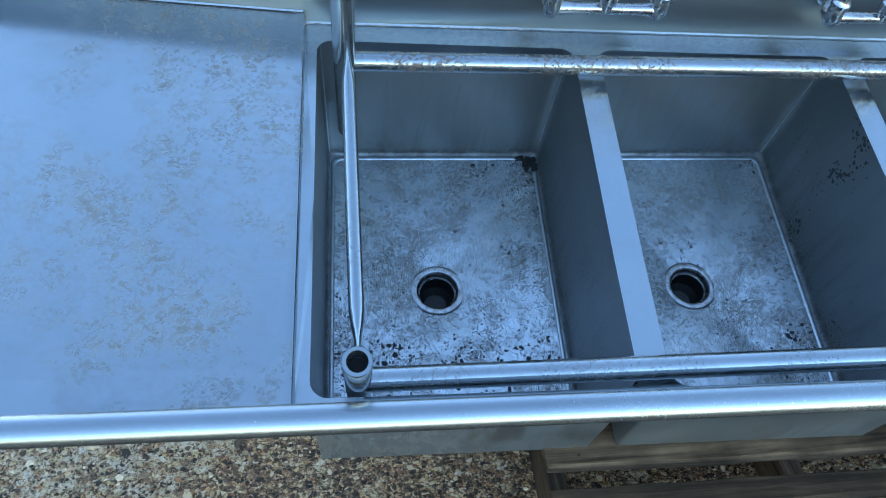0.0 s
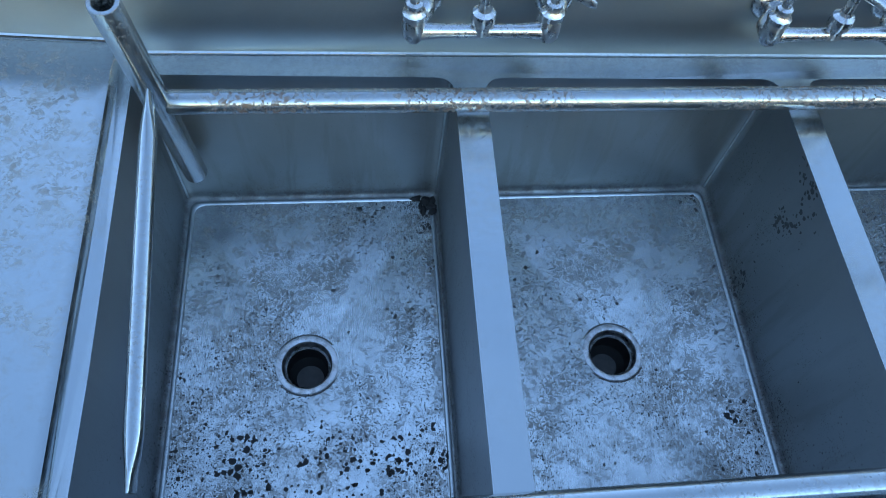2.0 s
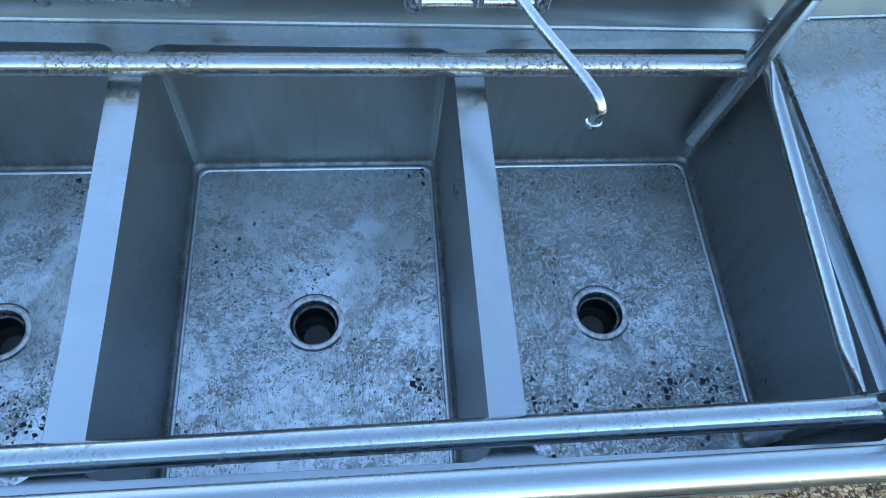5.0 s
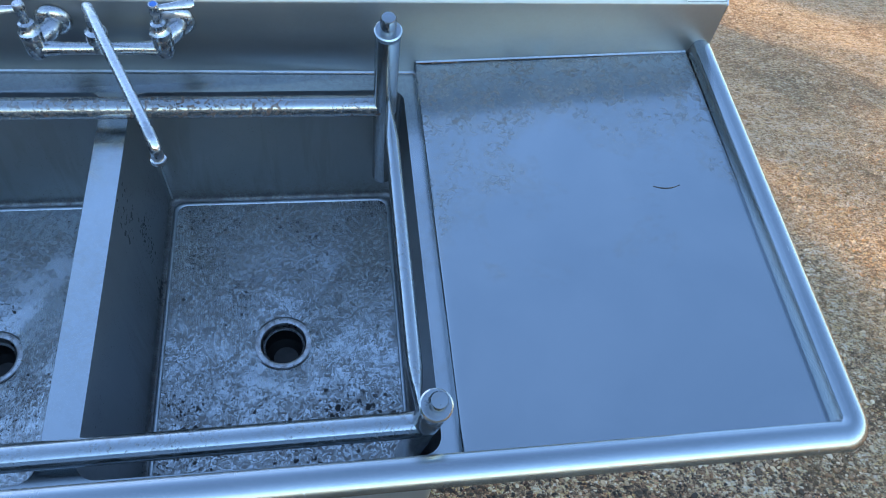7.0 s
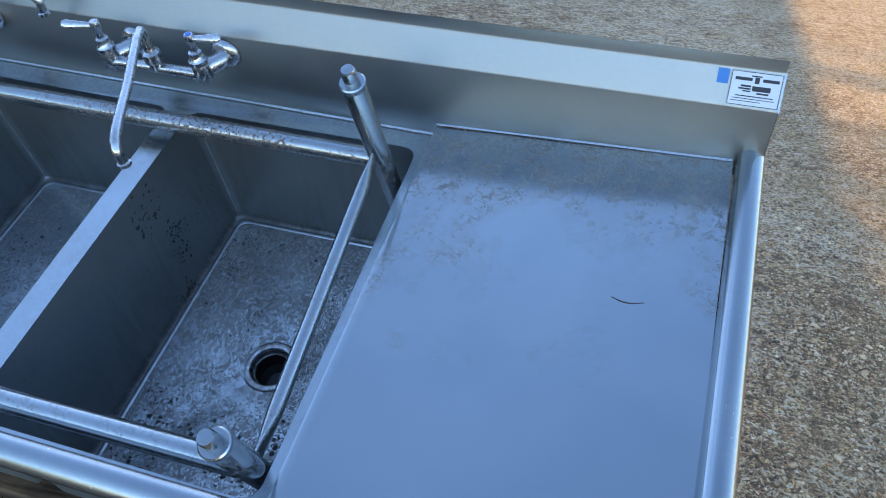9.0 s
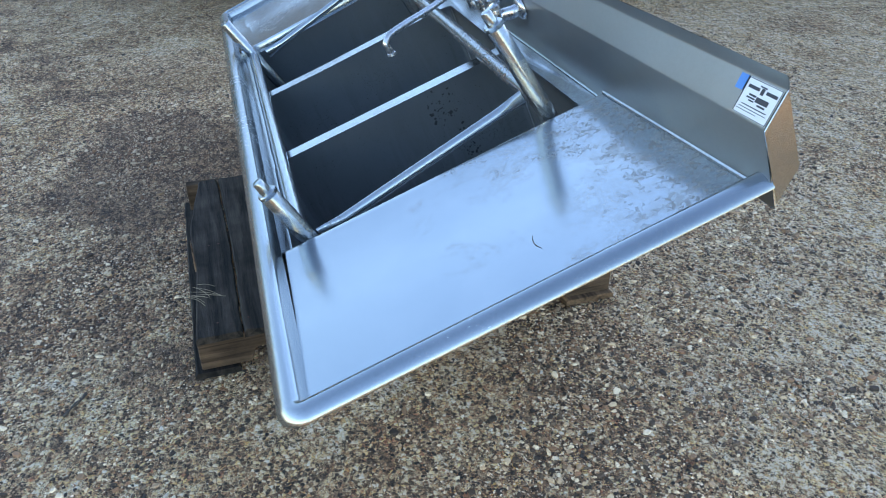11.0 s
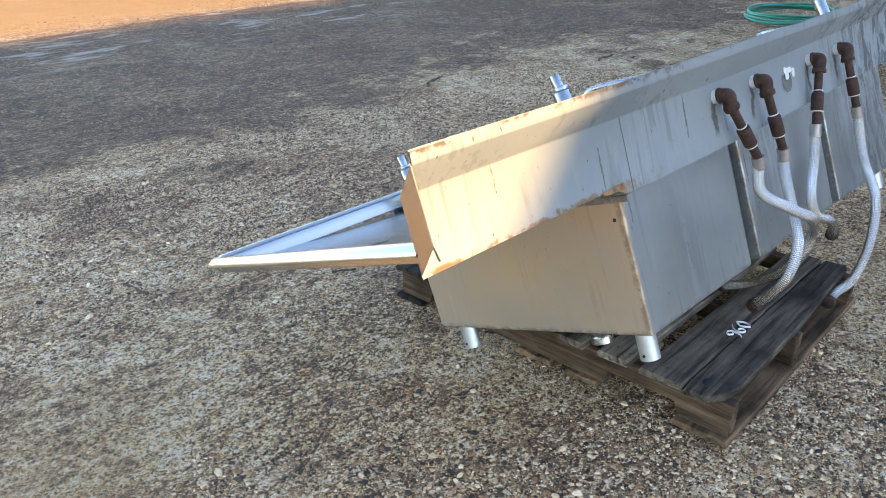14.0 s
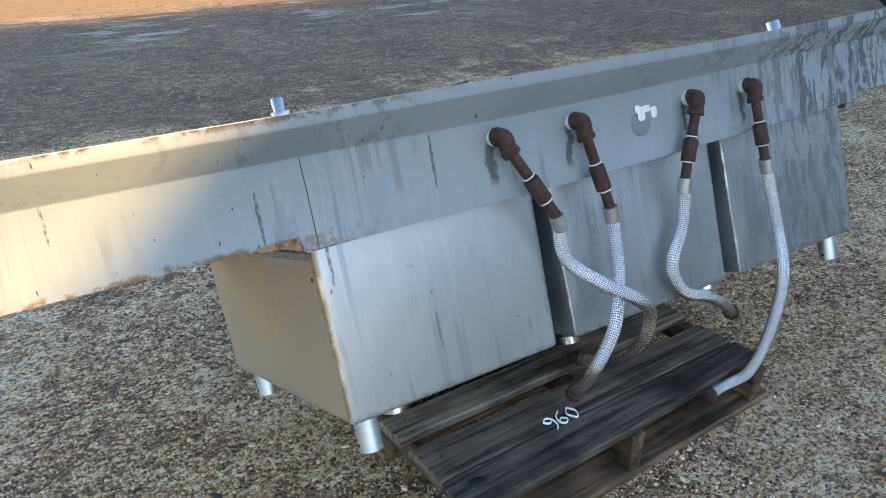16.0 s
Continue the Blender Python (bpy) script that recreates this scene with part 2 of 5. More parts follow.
    if hem:
        edge = m.math("ADD", m.math("ADD", m.axis(2), 0.5), m.math("MULTIPLY", m.noise(30, 4, 0.7), 0.03))
        for x0 in (0.473, 0.677, 1.031, 1.233):
            off = m.math("ABSOLUTE", m.math("ADD", m.math("SUBTRACT", m.axis(0), x0 + 0.012), m.math("MULTIPLY", m.math("SUBTRACT", m.noise(24, 4), 0.5), 0.05)))
            fall = m.math("MULTIPLY", m.ramp(off, (0.007, 1), (0.0105, 0)), m.ramp(m.math("ADD", m.axis(2), 0.2), (0.19, 0.0), (0.21, 1.0), (0.275, 1.0), (0.285, 0.0)))
            soils.append((m.math("MULTIPLY", fall, 0.85), (0.035, 0.032, 0.028)))
        soils.append((m.math("MULTIPLY", m.ramp(edge, (hem + 0.015, 1), (hem + 0.018, 0)), m.ramp(m.noise(11, 4, 0.7), (0.42, 0), (0.52, 0.9))), (0.13, 0.065, 0.028)))
        back = m.ramp(m.math("MULTIPLY", m.axis(0), 0.4), (0.56, 0), (0.70, 1))
        worn = m.ramp(m.noise(13, 5, 0.75), (0.46, 0), (0.53, 0.95))
        soils.append((m.math("MULTIPLY", m.math("MULTIPLY", m.ramp(edge, (hem + 0.046, 1), (hem + 0.049, 0)), back), worn), (0.16, 0.085, 0.035)))
        soils.append((m.math("MULTIPLY", m.math("MULTIPLY", m.ramp(edge, (hem + 0.236, 0), (hem + 0.240, 1)), m.ramp(m.math("MULTIPLY", m.axis(0), 0.4), (0.50, 0.0), (0.62, 1))), worn), (0.10, 0.065, 0.035)))
    if rust:
        spot = m.ramp(m.noise(120, 6, 0.78), (0.50, 0), (0.58, 1))
        patch = m.ramp(m.noise(7, 4, 0.6), (0.37, 0), (0.54, 1))
        soils.append((m.math("MULTIPLY", m.math("MULTIPLY", spot, patch), rust), (0.10, 0.055, 0.03)))
        soils.append((m.math("MULTIPLY", dots(m, 260, 0.62, 0.5, patch, warp(m, 120, 0.005)), rust), (0.02, 0.016, 0.013)))
    met = 1.0
    for k, c in soils:
        col = m.mix(k, col, c)
        ro = m.math("MAXIMUM", ro, m.math("MULTIPLY", k, 0.62))
        met = m.math("MULTIPLY", met, m.math("SUBTRACT", 1.0, m.math("MULTIPLY", k, 0.9)))
    m.set("Base Color", col), m.set("Roughness", ro), m.set("Metallic", met)
    m.bump(m.math("ADD", m.math("MULTIPLY", fine, 0.12), m.math("MULTIPLY", smear, 0.5)), relief, 0.003)
    return m.m


STEEL = steel("stainless", 0.20, 0.47, scuff=0.3)
STEEL_RIM = steel("rim steel", 0.25, 0.38, (12, 2, 12), scuff=0.05, relief=0.008)
STEEL_CAP = steel("bare end steel", 0.14, 0.55)
STEEL_BOARD = steel("drainboard steel", 0.155, 0.415, scuff=1.0, board=True)
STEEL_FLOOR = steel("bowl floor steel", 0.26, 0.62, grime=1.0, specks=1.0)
WELD = steel("ground weld steel", 0.36, 0.50, rust=0.25)
# tone set far below the floor's, painting the shade inside the bowls
STEEL_WALL_SHADE = steel("shaded bowl wall steel", 0.40, 0.26, (60, 60, 2), grime=0.9, specks=0.9, walls=True)
STEEL_SPLASH = steel("backsplash steel", 0.40, 0.32, (1.5, 90, 90), scuff=0.06, relief=0.008)
STEEL_OUT = steel("weathered steel with painted bounce", 0.38, 0.46, (40, 40, 3), drips=0.8, seams=(0.019, 0.526, 0.576, 1.084, 1.132, 1.628))
STEEL_BACK = steel("weathered back sheet", 0.70, 0.345, (40, 40, 3), drips=1.0, hem=0.457)
DULL = steel("dull galvanised steel", 0.48, 0.60, (40, 40, 3), scuff=0.2)
STEEL_TUBE = steel("tube steel", 0.19, 0.42, (2, 40, 40), scuff=0.2, rust=0.30, relief=0.006)
STEEL_RUSTY = steel("rust-flecked tube", 0.22, 0.40, (2, 40, 40), scuff=0.35, rust=0.95, relief=0.008)
CHROME = Mat("chrome", 0.09, 1.0, (0.50, 0.505, 0.51))
CHROME.set("Roughness", CHROME.ramp(CHROME.noise(60, 5, 0.7), (0.35, 0.18), (0.68, 0.40)))
CHROME.set("Base Color", CHROME.mix(CHROME.ramp(CHROME.noise(140, 5, 0.7), (0.52, 0), (0.66, 0.6)), (0.50, 0.505, 0.51), (0.30, 0.29, 0.27)))
CHROME = CHROME.m
m = Mat("drain flange steel", 0.3, 1.0)
m.set("Base Color", m.mix(m.ramp(m.noise(70, 5, 0.7), (0.45, 0), (0.65, 1)), (0.6, 0.61, 0.62), (0.3, 0.28, 0.26)))
m.set("Roughness", m.ramp(m.noise(50, 4), (0.3, 0.22), (0.7, 0.45)))
FLANGE = m.m
m = Mat("dark sludge", 0.6)
m.set("Base Color", m.mix(m.noise(60, 4), (0.02, 0.02, 0.019), (0.09, 0.085, 0.08)))
SLUDGE = m.m
# black painted for the shade inside hollows; also the colour of sludge flakes
BLACK = Mat("black of hollows and sludge", 0.6, 0.0, (0.01, 0.01, 0.01)).m

m = Mat("rusty pipe", 0.75, 0.25)
r = m.noise(55, 6, 0.7)
m.set("Base Color", m.mix(m.ramp(r, (0.35, 0), (0.7, 1)), (0.020, 0.011, 0.008), (0.085, 0.036, 0.021)))
m.bump(r, 0.5, 0.002)
RUST = m.m
m = Mat("orange rust flake", 0.8, 0.1)
m.set("Base Color", m.mix(m.ramp(m.noise(70, 5, 0.7), (0.35, 0), (0.65, 1)), (0.085, 0.040, 0.018), (0.42, 0.22, 0.08)))
FLAKE = m.m
m = Mat("thread tape", 0.7, 0.0)
m.set("Base Color", m.mix(m.noise(90, 3), (0.42, 0.40, 0.37), (0.80, 0.79, 0.75)))
TAPE = m.m


def wood(name, dark, light, along=0):
    m = Mat(name, 0.92)
    m.set("Specular IOR Level", 0.2)
    s = [26.0, 26.0, 26.0]
    s[along] = 1.6
    grain = m.noise(1.7, 7, 0.65, m.scaled(*s), 0.4)
    stain = m.noise(5, 4, 0.6)
    c = m.mix(m.ramp(grain, (0.36, 0), (0.64, 1)), dark, light)
    c = m.mix(m.ramp(stain, (0.42, 0), (0.68, 0.75)), c, tuple(v * 0.3 for v in dark))
    c = m.mix(m.math("MULTIPLY", m.piece(), 0.55), c, tuple(v * 0.75 for v in dark))
    m.set("Base Color", c)
    m.bump(m.math("ADD", grain, m.math("MULTIPLY", m.noise(120, 3), 0.2)), 0.7, 0.004)
    return m.m


WOOD_DECK = wood("weathered board", (0.040, 0.032, 0.024), (0.36, 0.29, 0.215), 0)
WOOD_DARK = wood("damp dark board", (0.010, 0.009, 0.008), (0.105, 0.084, 0.064), 0)
WOOD_PALE = wood("brown board", (0.045, 0.028, 0.016), (0.29, 0.180, 0.100), 0)
WOOD_WET = wood("wet charcoal board", (0.018, 0.015, 0.012), (0.23, 0.185, 0.138), 0)
WOOD_RUN = wood("weathered runner", (0.040, 0.026, 0.016), (0.20, 0.130, 0.078), 1)

m = Mat("gravel ground", 0.85)


def stone_tone(m, t):
    """The colour of one stone from its cell's random triple: greys and tans, a few pale ones."""
    c = m.ramp(m.axis(0, t), (0.0, (0.050, 0.036, 0.024)), (0.30, (0.19, 0.140, 0.096)), (0.55, (0.45, 0.340, 0.238)), (0.78, (0.80, 0.645, 0.47)), (1.0, (0.98, 0.84, 0.65)))
    return m.mix(m.ramp(m.axis(1, t), (0.60, 0), (1.0, 0.55)), c, (0.42, 0.25, 0.14))


def damp_dark(m):
    """Where the yard is damp and dark, with darker rounds by the sink; the stones and the soil share it."""
    away = m.ramp(m.math("MULTIPLY", m.axis(1), -0.1), (0.12, 0), (0.30, 0.14), (0.44, 0.38), (0.62, 0.40), (0.67, 0.0))
    away = m.math("SUBTRACT", away, m.ramp(m.axis(1), (0.65, 0), (1.15, 0.06)))
    lane = m.math("MULTIPLY", m.noise(0.45, 5, 0.6, m.scaled(0.6, 1.4, 1.0)), 0.55)
    spot = m.math("MULTIPLY", m.noise(2.1, 6, 0.68, distort=0.5), 0.45)
    # one darker round under the pallet, another before the left drainboard
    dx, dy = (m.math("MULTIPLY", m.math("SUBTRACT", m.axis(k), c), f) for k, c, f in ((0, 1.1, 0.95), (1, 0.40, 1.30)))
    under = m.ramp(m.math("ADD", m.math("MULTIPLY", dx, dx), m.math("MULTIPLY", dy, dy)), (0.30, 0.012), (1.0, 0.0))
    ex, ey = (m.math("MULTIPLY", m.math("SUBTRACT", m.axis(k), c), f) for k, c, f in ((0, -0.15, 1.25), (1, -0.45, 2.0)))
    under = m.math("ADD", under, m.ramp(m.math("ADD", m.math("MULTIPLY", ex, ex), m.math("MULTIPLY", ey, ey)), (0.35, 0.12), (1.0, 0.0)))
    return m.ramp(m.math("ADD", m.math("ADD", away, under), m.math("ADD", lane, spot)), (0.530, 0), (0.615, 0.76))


def bareness(m):
    """Where fine soil shows between the stones, off the sink's end, its yellow painted for the sun there."""
    return m.ramp(m.math("SUBTRACT", m.math("ADD", m.axis(0), m.math("MULTIPLY", m.noise(1.4, 5, 0.65), 1.6)), 3.0), (0.05, 0), (0.75, 0.62))


v = warp(m, 24, 0.010)
edge1, tone1 = m.cells(100, "DISTANCE_TO_EDGE", vec=v), m.cells(100, out="Color", vec=v)
edge2, tone2 = m.cells(210, "DISTANCE_TO_EDGE", vec=v), m.cells(210, out="Color", vec=v)
soil, bed, clump = m.noise(130, 6, 0.8), m.noise(0.9, 6, 0.68), m.noise(15, 6, 0.75)
pale = m.ramp(m.math("ADD", m.noise(1.15, 7, 0.72, distort=0.6), m.ramp(m.axis(1), (0.6, 0), (1.1, 0.07))), (0.46, 0), (0.60, 1))
c = m.mix(m.ramp(soil, (0.42, 0), (0.56, 1)), (0.100, 0.073, 0.050), (0.70, 0.54, 0.385))
c = m.mix(m.math("MULTIPLY", pale, m.ramp(soil, (0.42, 0.3), (0.52, 0.95))), c, (0.92, 0.78, 0.61))
lay2 = m.math("MULTIPLY", m.ramp(edge2, (0.05, 0), (0.11, 1)), m.ramp(m.math("ADD", m.axis(2, tone2), m.math("MULTIPLY", clump, 0.9)), (0.66, 0), (0.70, 1)))
lay1 = m.math("MULTIPLY", m.ramp(edge1, (0.06, 0), (0.11, 1)), m.ramp(m.math("ADD", m.math("MULTIPLY", m.axis(2, tone1), 0.7), bed), (0.66, 0), (0.70, 1)))
c = m.mix(lay2, c, stone_tone(m, tone2))
c = m.mix(lay1, c, stone_tone(m, tone1))
crust = m.math("MULTIPLY", m.ramp(pale, (0.0, 0.25), (1.0, 1.0)), m.ramp(m.noise(95, 6, 0.85), (0.49, 0), (0.55, 0.9)))
c = m.mix(crust, c, (0.93, 0.80, 0.64))
c = m.mix(m.ramp(clump, (0.36, 0.6), (0.50, 0.0)), c, m.mix(0.8, c, (0.075, 0.052, 0.034)))
c = m.mix(damp_dark(m), c, m.mix(0.72, c, (0.095, 0.055, 0.030)))
band = m.ramp(m.math("MULTIPLY", m.axis(1), -0.1), (0.47, 0), (0.53, 1), (0.66, 1), (0.70, 0))
# pale bluish streaks across a far band of the yard
pale_streaks = m.math("MULTIPLY", m.ramp(m.noise(1.6, 5, 0.65, m.scaled(0.6, 2.2, 1.0)), (0.56, 0), (0.62, 0.5)), band)
c = m.mix(0.75, c, c, "OVERLAY")
lumps = m.ramp(m.noise(38, 6, 0.78, m.scaled(0.8, 1.25, 1.0)), (0.40, 0.16), (0.50, 0.46), (0.60, 0.90))
c = m.mix(0.85, c, lumps, "OVERLAY")
c = m.mix(0.6, c, m.ramp(m.noise(9, 6, 0.75, m.scaled(0.7, 1.3, 1.0), 0.4), (0.38, 0.22), (0.50, 0.48), (0.62, 0.82)), "OVERLAY")
# far strip tinted orange, painting in the low sun's warmth there
c = m.mix(m.ramp(m.math("MULTIPLY", m.axis(1), -0.1), (0.66, 0), (0.72, 0.88)), c, (0.62, 0.38, 0.12))
bare = bareness(m)
c = m.mix(bare, c, m.mix(0.68, c, (0.47, 0.31, 0.135)))
c = m.mix(pale_streaks, c, (0.72, 0.76, 0.78))
m.set("Base Color", m.mix(1.0, c, (1.0, 0.875, 0.745), "MULTIPLY"))
dome1 = m.math("MULTIPLY", m.ramp(edge1, (0.03, 0), (0.16, 0.7), (0.40, 1.0)), m.ramp(lay1, (0.0, 0.15), (0.5, 1)))
dome2 = m.math("MULTIPLY", m.ramp(edge2, (0.03, 0), (0.16, 0.7), (0.40, 1.0)), 0.5)
m.bump(m.math("ADD", m.math("ADD", m.math("MAXIMUM", dome1, dome2), m.math("MULTIPLY", soil, 0.35)), m.math("MULTIPLY", clump, 1.5)), 1.0, 0.015)
GROUND = m.m
m = Mat("pebbles", 0.75)
i = m.island()
c = m.ramp(i, (0.0, (0.045, 0.033, 0.023)), (0.22, (0.15, 0.113, 0.080)), (0.42, (0.34, 0.268, 0.195)), (0.56, (0.44, 0.285, 0.17)), (0.62, (0.52, 0.42, 0.315)), (0.80, (0.78, 0.66, 0.51)), (1.0, (0.98, 0.87, 0.71)))
c = m.mix(m.noise(160, 3), c, m.mix(0.45, c, (0.09, 0.072, 0.052)))
c = m.mix(0.6, c, c, "OVERLAY")
c = m.mix(bareness(m), c, m.mix(0.8, c, (0.47, 0.31, 0.135)))
m.set("Base Color", m.mix(1.0, m.mix(damp_dark(m), c, m.mix(0.62, c, (0.095, 0.055, 0.030))), (1.0, 0.875, 0.745), "MULTIPLY"))
m.bump(m.noise(200, 3), 0.4, 0.002)
PEBBLE = m.m
m = Mat("grit", 0.8)
c = m.ramp(m.island(), (0.0, (0.030, 0.022, 0.015)), (0.38, (0.10, 0.075, 0.052)), (0.46, (0.46, 0.36, 0.26)), (0.75, (0.80, 0.67, 0.51)), (1.0, (0.98, 0.87, 0.71)))
c = m.mix(bareness(m), c, m.mix(0.8, c, (0.47, 0.31, 0.135)))
m.set("Base Color", m.mix(1.0, m.mix(damp_dark(m), c, m.mix(0.62, c, (0.095, 0.055, 0.030))), (1.0, 0.875, 0.745), "MULTIPLY"))
GRIT = m.m


# ---- mesh helpers ----
def part(name, bm, material, parent=None, label="", smooth=True, at=None):
    bmesh.ops.recalc_face_normals(bm, faces=bm.faces)
    me = bpy.data.meshes.new(name)
    bm.to_mesh(me)
    bm.free()
    me.materials.append(material)
    if smooth:
        me.polygons.foreach_set("use_smooth", [True] * len(me.polygons))
        me.set_sharp_from_angle(angle=radians(38))
    ob = new(name, me)
    ob.parent = parent
    if at is not None:
        ob.matrix_basis = at
    return tagged(ob, label)


def thing(name, at, label, category, group="", kind=""):
    return_ = new(name)
    return_.empty_display_size = 0.05
    return_.matrix_basis = at
    return tagged(return_, label, category, group, kind)


def box(bm, lo, hi, bevel=0.0, seg=2):
    c, s = [(a + b) / 2 for a, b in zip(lo, hi)], [b - a for a, b in zip(lo, hi)]
    g = bmesh.ops.create_cube(bm, size=1.0, matrix=Matrix.LocRotScale(c, None, s))
    if bevel:
        edges = {e for v in g["verts"] for e in v.link_edges}
        bmesh.ops.bevel(bm, geom=list(edges), offset=bevel, segments=seg, affect="EDGES", profile=0.6)
    return bm


def smooth_path(points, steps=8):
    """A Catmull-Rom line through the points."""
    p = [Vector(q) for q in points]
    p = [2 * p[0] - p[1], *p, 2 * p[-1] - p[-2]]
    out = []
    for a, b, c, d in zip(p, p[1:], p[2:], p[3:]):
        for k in range(steps):
            t = k / steps
            out.append(0.5 * ((2 * b) + (c - a) * t + (2 * a - 5 * b + 4 * c - d) * t * t + (3 * b - a - 3 * c + d) * t**3))
    return out + [p[-2]]


def sweep(bm, pts, r, seg=16, caps=True, flat=None):
    """A round bar along pts; r a number or one for each point; flat: (width, height) factors for each point."""
    pts = [Vector(p) for p in pts]
    rs = r if isinstance(r, (list, tuple)) else [r] * len(pts)
    side = None
    rings = []
    for k, p in enumerate(pts):
        d = (pts[min(k + 1, len(pts) - 1)] - pts[max(k - 1, 0)]).normalized()
        if side is None:
            side = d.orthogonal().normalized() if abs(d.x) > 0.9 else d.cross(Vector((1, 0, 0))).normalized()
        side = (side - d * side.dot(d)).normalized()
        up = d.cross(side)
        fw, fh = flat[k] if flat else (1, 1)
        rings.append([bm.verts.new(p + rs[k] * (fw * math.cos(a) * side + fh * math.sin(a) * up)) for a in (2 * math.pi * n / seg for n in range(seg))])
    uv = bm.loops.layers.uv.verify()
    far = [0.0]
    for p, q in zip(pts, pts[1:]):
        far.append(far[-1] + (q - p).length)
    for k, (a, b) in enumerate(zip(rings, rings[1:])):
        for n in range(seg):
            f = bm.faces.new((a[n], a[(n + 1) % seg], b[(n + 1) % seg], b[n]))
            for loop, c in zip(f.loops, ((n, k), (n + 1, k), (n + 1, k + 1), (n, k + 1))):
                loop[uv].uv = (c[0] / seg, far[c[1]])
    if caps:
        bm.faces.new(rings[0][::-1]), bm.faces.new(rings[-1])
    return rings


def lathe(bm, profile, seg=32, m=None, close=False):
    """Turns (radius, height) pairs about z, moved by m."""
    m = m or Matrix()
    rings = []
    for r, z in profile:
        if r < 1e-6:
            rings.append([bm.verts.new(m @ Vector((0, 0, z)))])
        else:
            rings.append([bm.verts.new(m @ Vector((r * math.cos(2 * math.pi * n / seg), r * math.sin(2 * math.pi * n / seg), z))) for n in range(seg)])
    pairs = list(zip(rings, rings[1:])) + ([(rings[-1], rings[0])] if close else [])
    for a, b in pairs:
        for n in range(seg):
            f = [a[n % len(a)], a[(n + 1) % len(a)], b[(n + 1) % len(b)], b[n % len(b)]]
            f = list(dict.fromkeys(f))
            if len(f) > 2:
                bm.faces.new(f)
    return bm


def toward(p, d):
    """A pose at p whose z axis points along d."""
    return Matrix.Translation(p) @ Vector(d).to_track_quat("Z", "Y").to_matrix().to_4x4()


def strip(bm, rows):
    """Quads between rows of points, which are rows of vertices in order."""
    vs = [[bm.verts.new(p) for p in row] for row in rows]
    for a, b in zip(vs, vs[1:]):
        for k in range(len(a) - 1):
            bm.faces.new((a[k], a[k + 1], b[k + 1], b[k]))
    return vs


def round_rect(x0, x1, y0, y1, r, z, n=7):
    """A rounded rectangle with n points round each corner and some along each side."""
    out = []
    for cx, cy, a0 in ((x1 - r, y1 - r, 0), (x0 + r, y1 - r, 90), (x0 + r, y0 + r, 180), (x1 - r, y0 + r, 270)):
        if out:
            end = Vector((cx + r * math.cos(radians(a0)), cy + r * math.sin(radians(a0)), z))
            out += [out[-1].lerp(end, f) for f in SIDE]
        for k in range(n):
            a = radians(a0 + 90 * k / (n - 1))
            out.append(Vector((cx + r * math.cos(a), cy + r * math.sin(a), z)))
    out += [out[-1].lerp(out[0], f) for f in SIDE]
    return out


SIDE = (0.04, 0.15, 0.3, 0.5, 0.7, 0.85, 0.96)


def loft(bm, loops, cap=False):
    vs = [[bm.verts.new(p) for p in loop] for loop in loops]
    n = len(vs[0])
    for a, b in zip(vs, vs[1:]):
        for k in range(n):
            bm.faces.new((a[k], a[(k + 1) % n], b[(k + 1) % n], b[k]))
    if cap:
        bm.faces.new(vs[-1])
    return vs


# ---- ground ----
SINK = pose(0, 0, 0.4995, 20.92, 0.16, 0)


def swell(x, y):
    return 0.018 * noise.noise((x * 0.7, y * 0.7, 3.1)) + 0.008 * noise.noise((x * 2.1, y * 2.1, 7.7)) - 0.004


bm = bmesh.new()
xs = [-400, -120, -40, -16] + [-9 + 0.12 * k for k in range(134)] + [14, 30, 120, 400]
ys = [-400, -120, -40, -18] + [-10 + 0.12 * k for k in range(142)] + [14, 40, 120, 400]
strip(bm, [[(x, y, swell(x, y) if abs(x) < 9 and abs(y) < 10 else -0.01) for x in xs] for y in ys])
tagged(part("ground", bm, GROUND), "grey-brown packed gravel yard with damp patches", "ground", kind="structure")


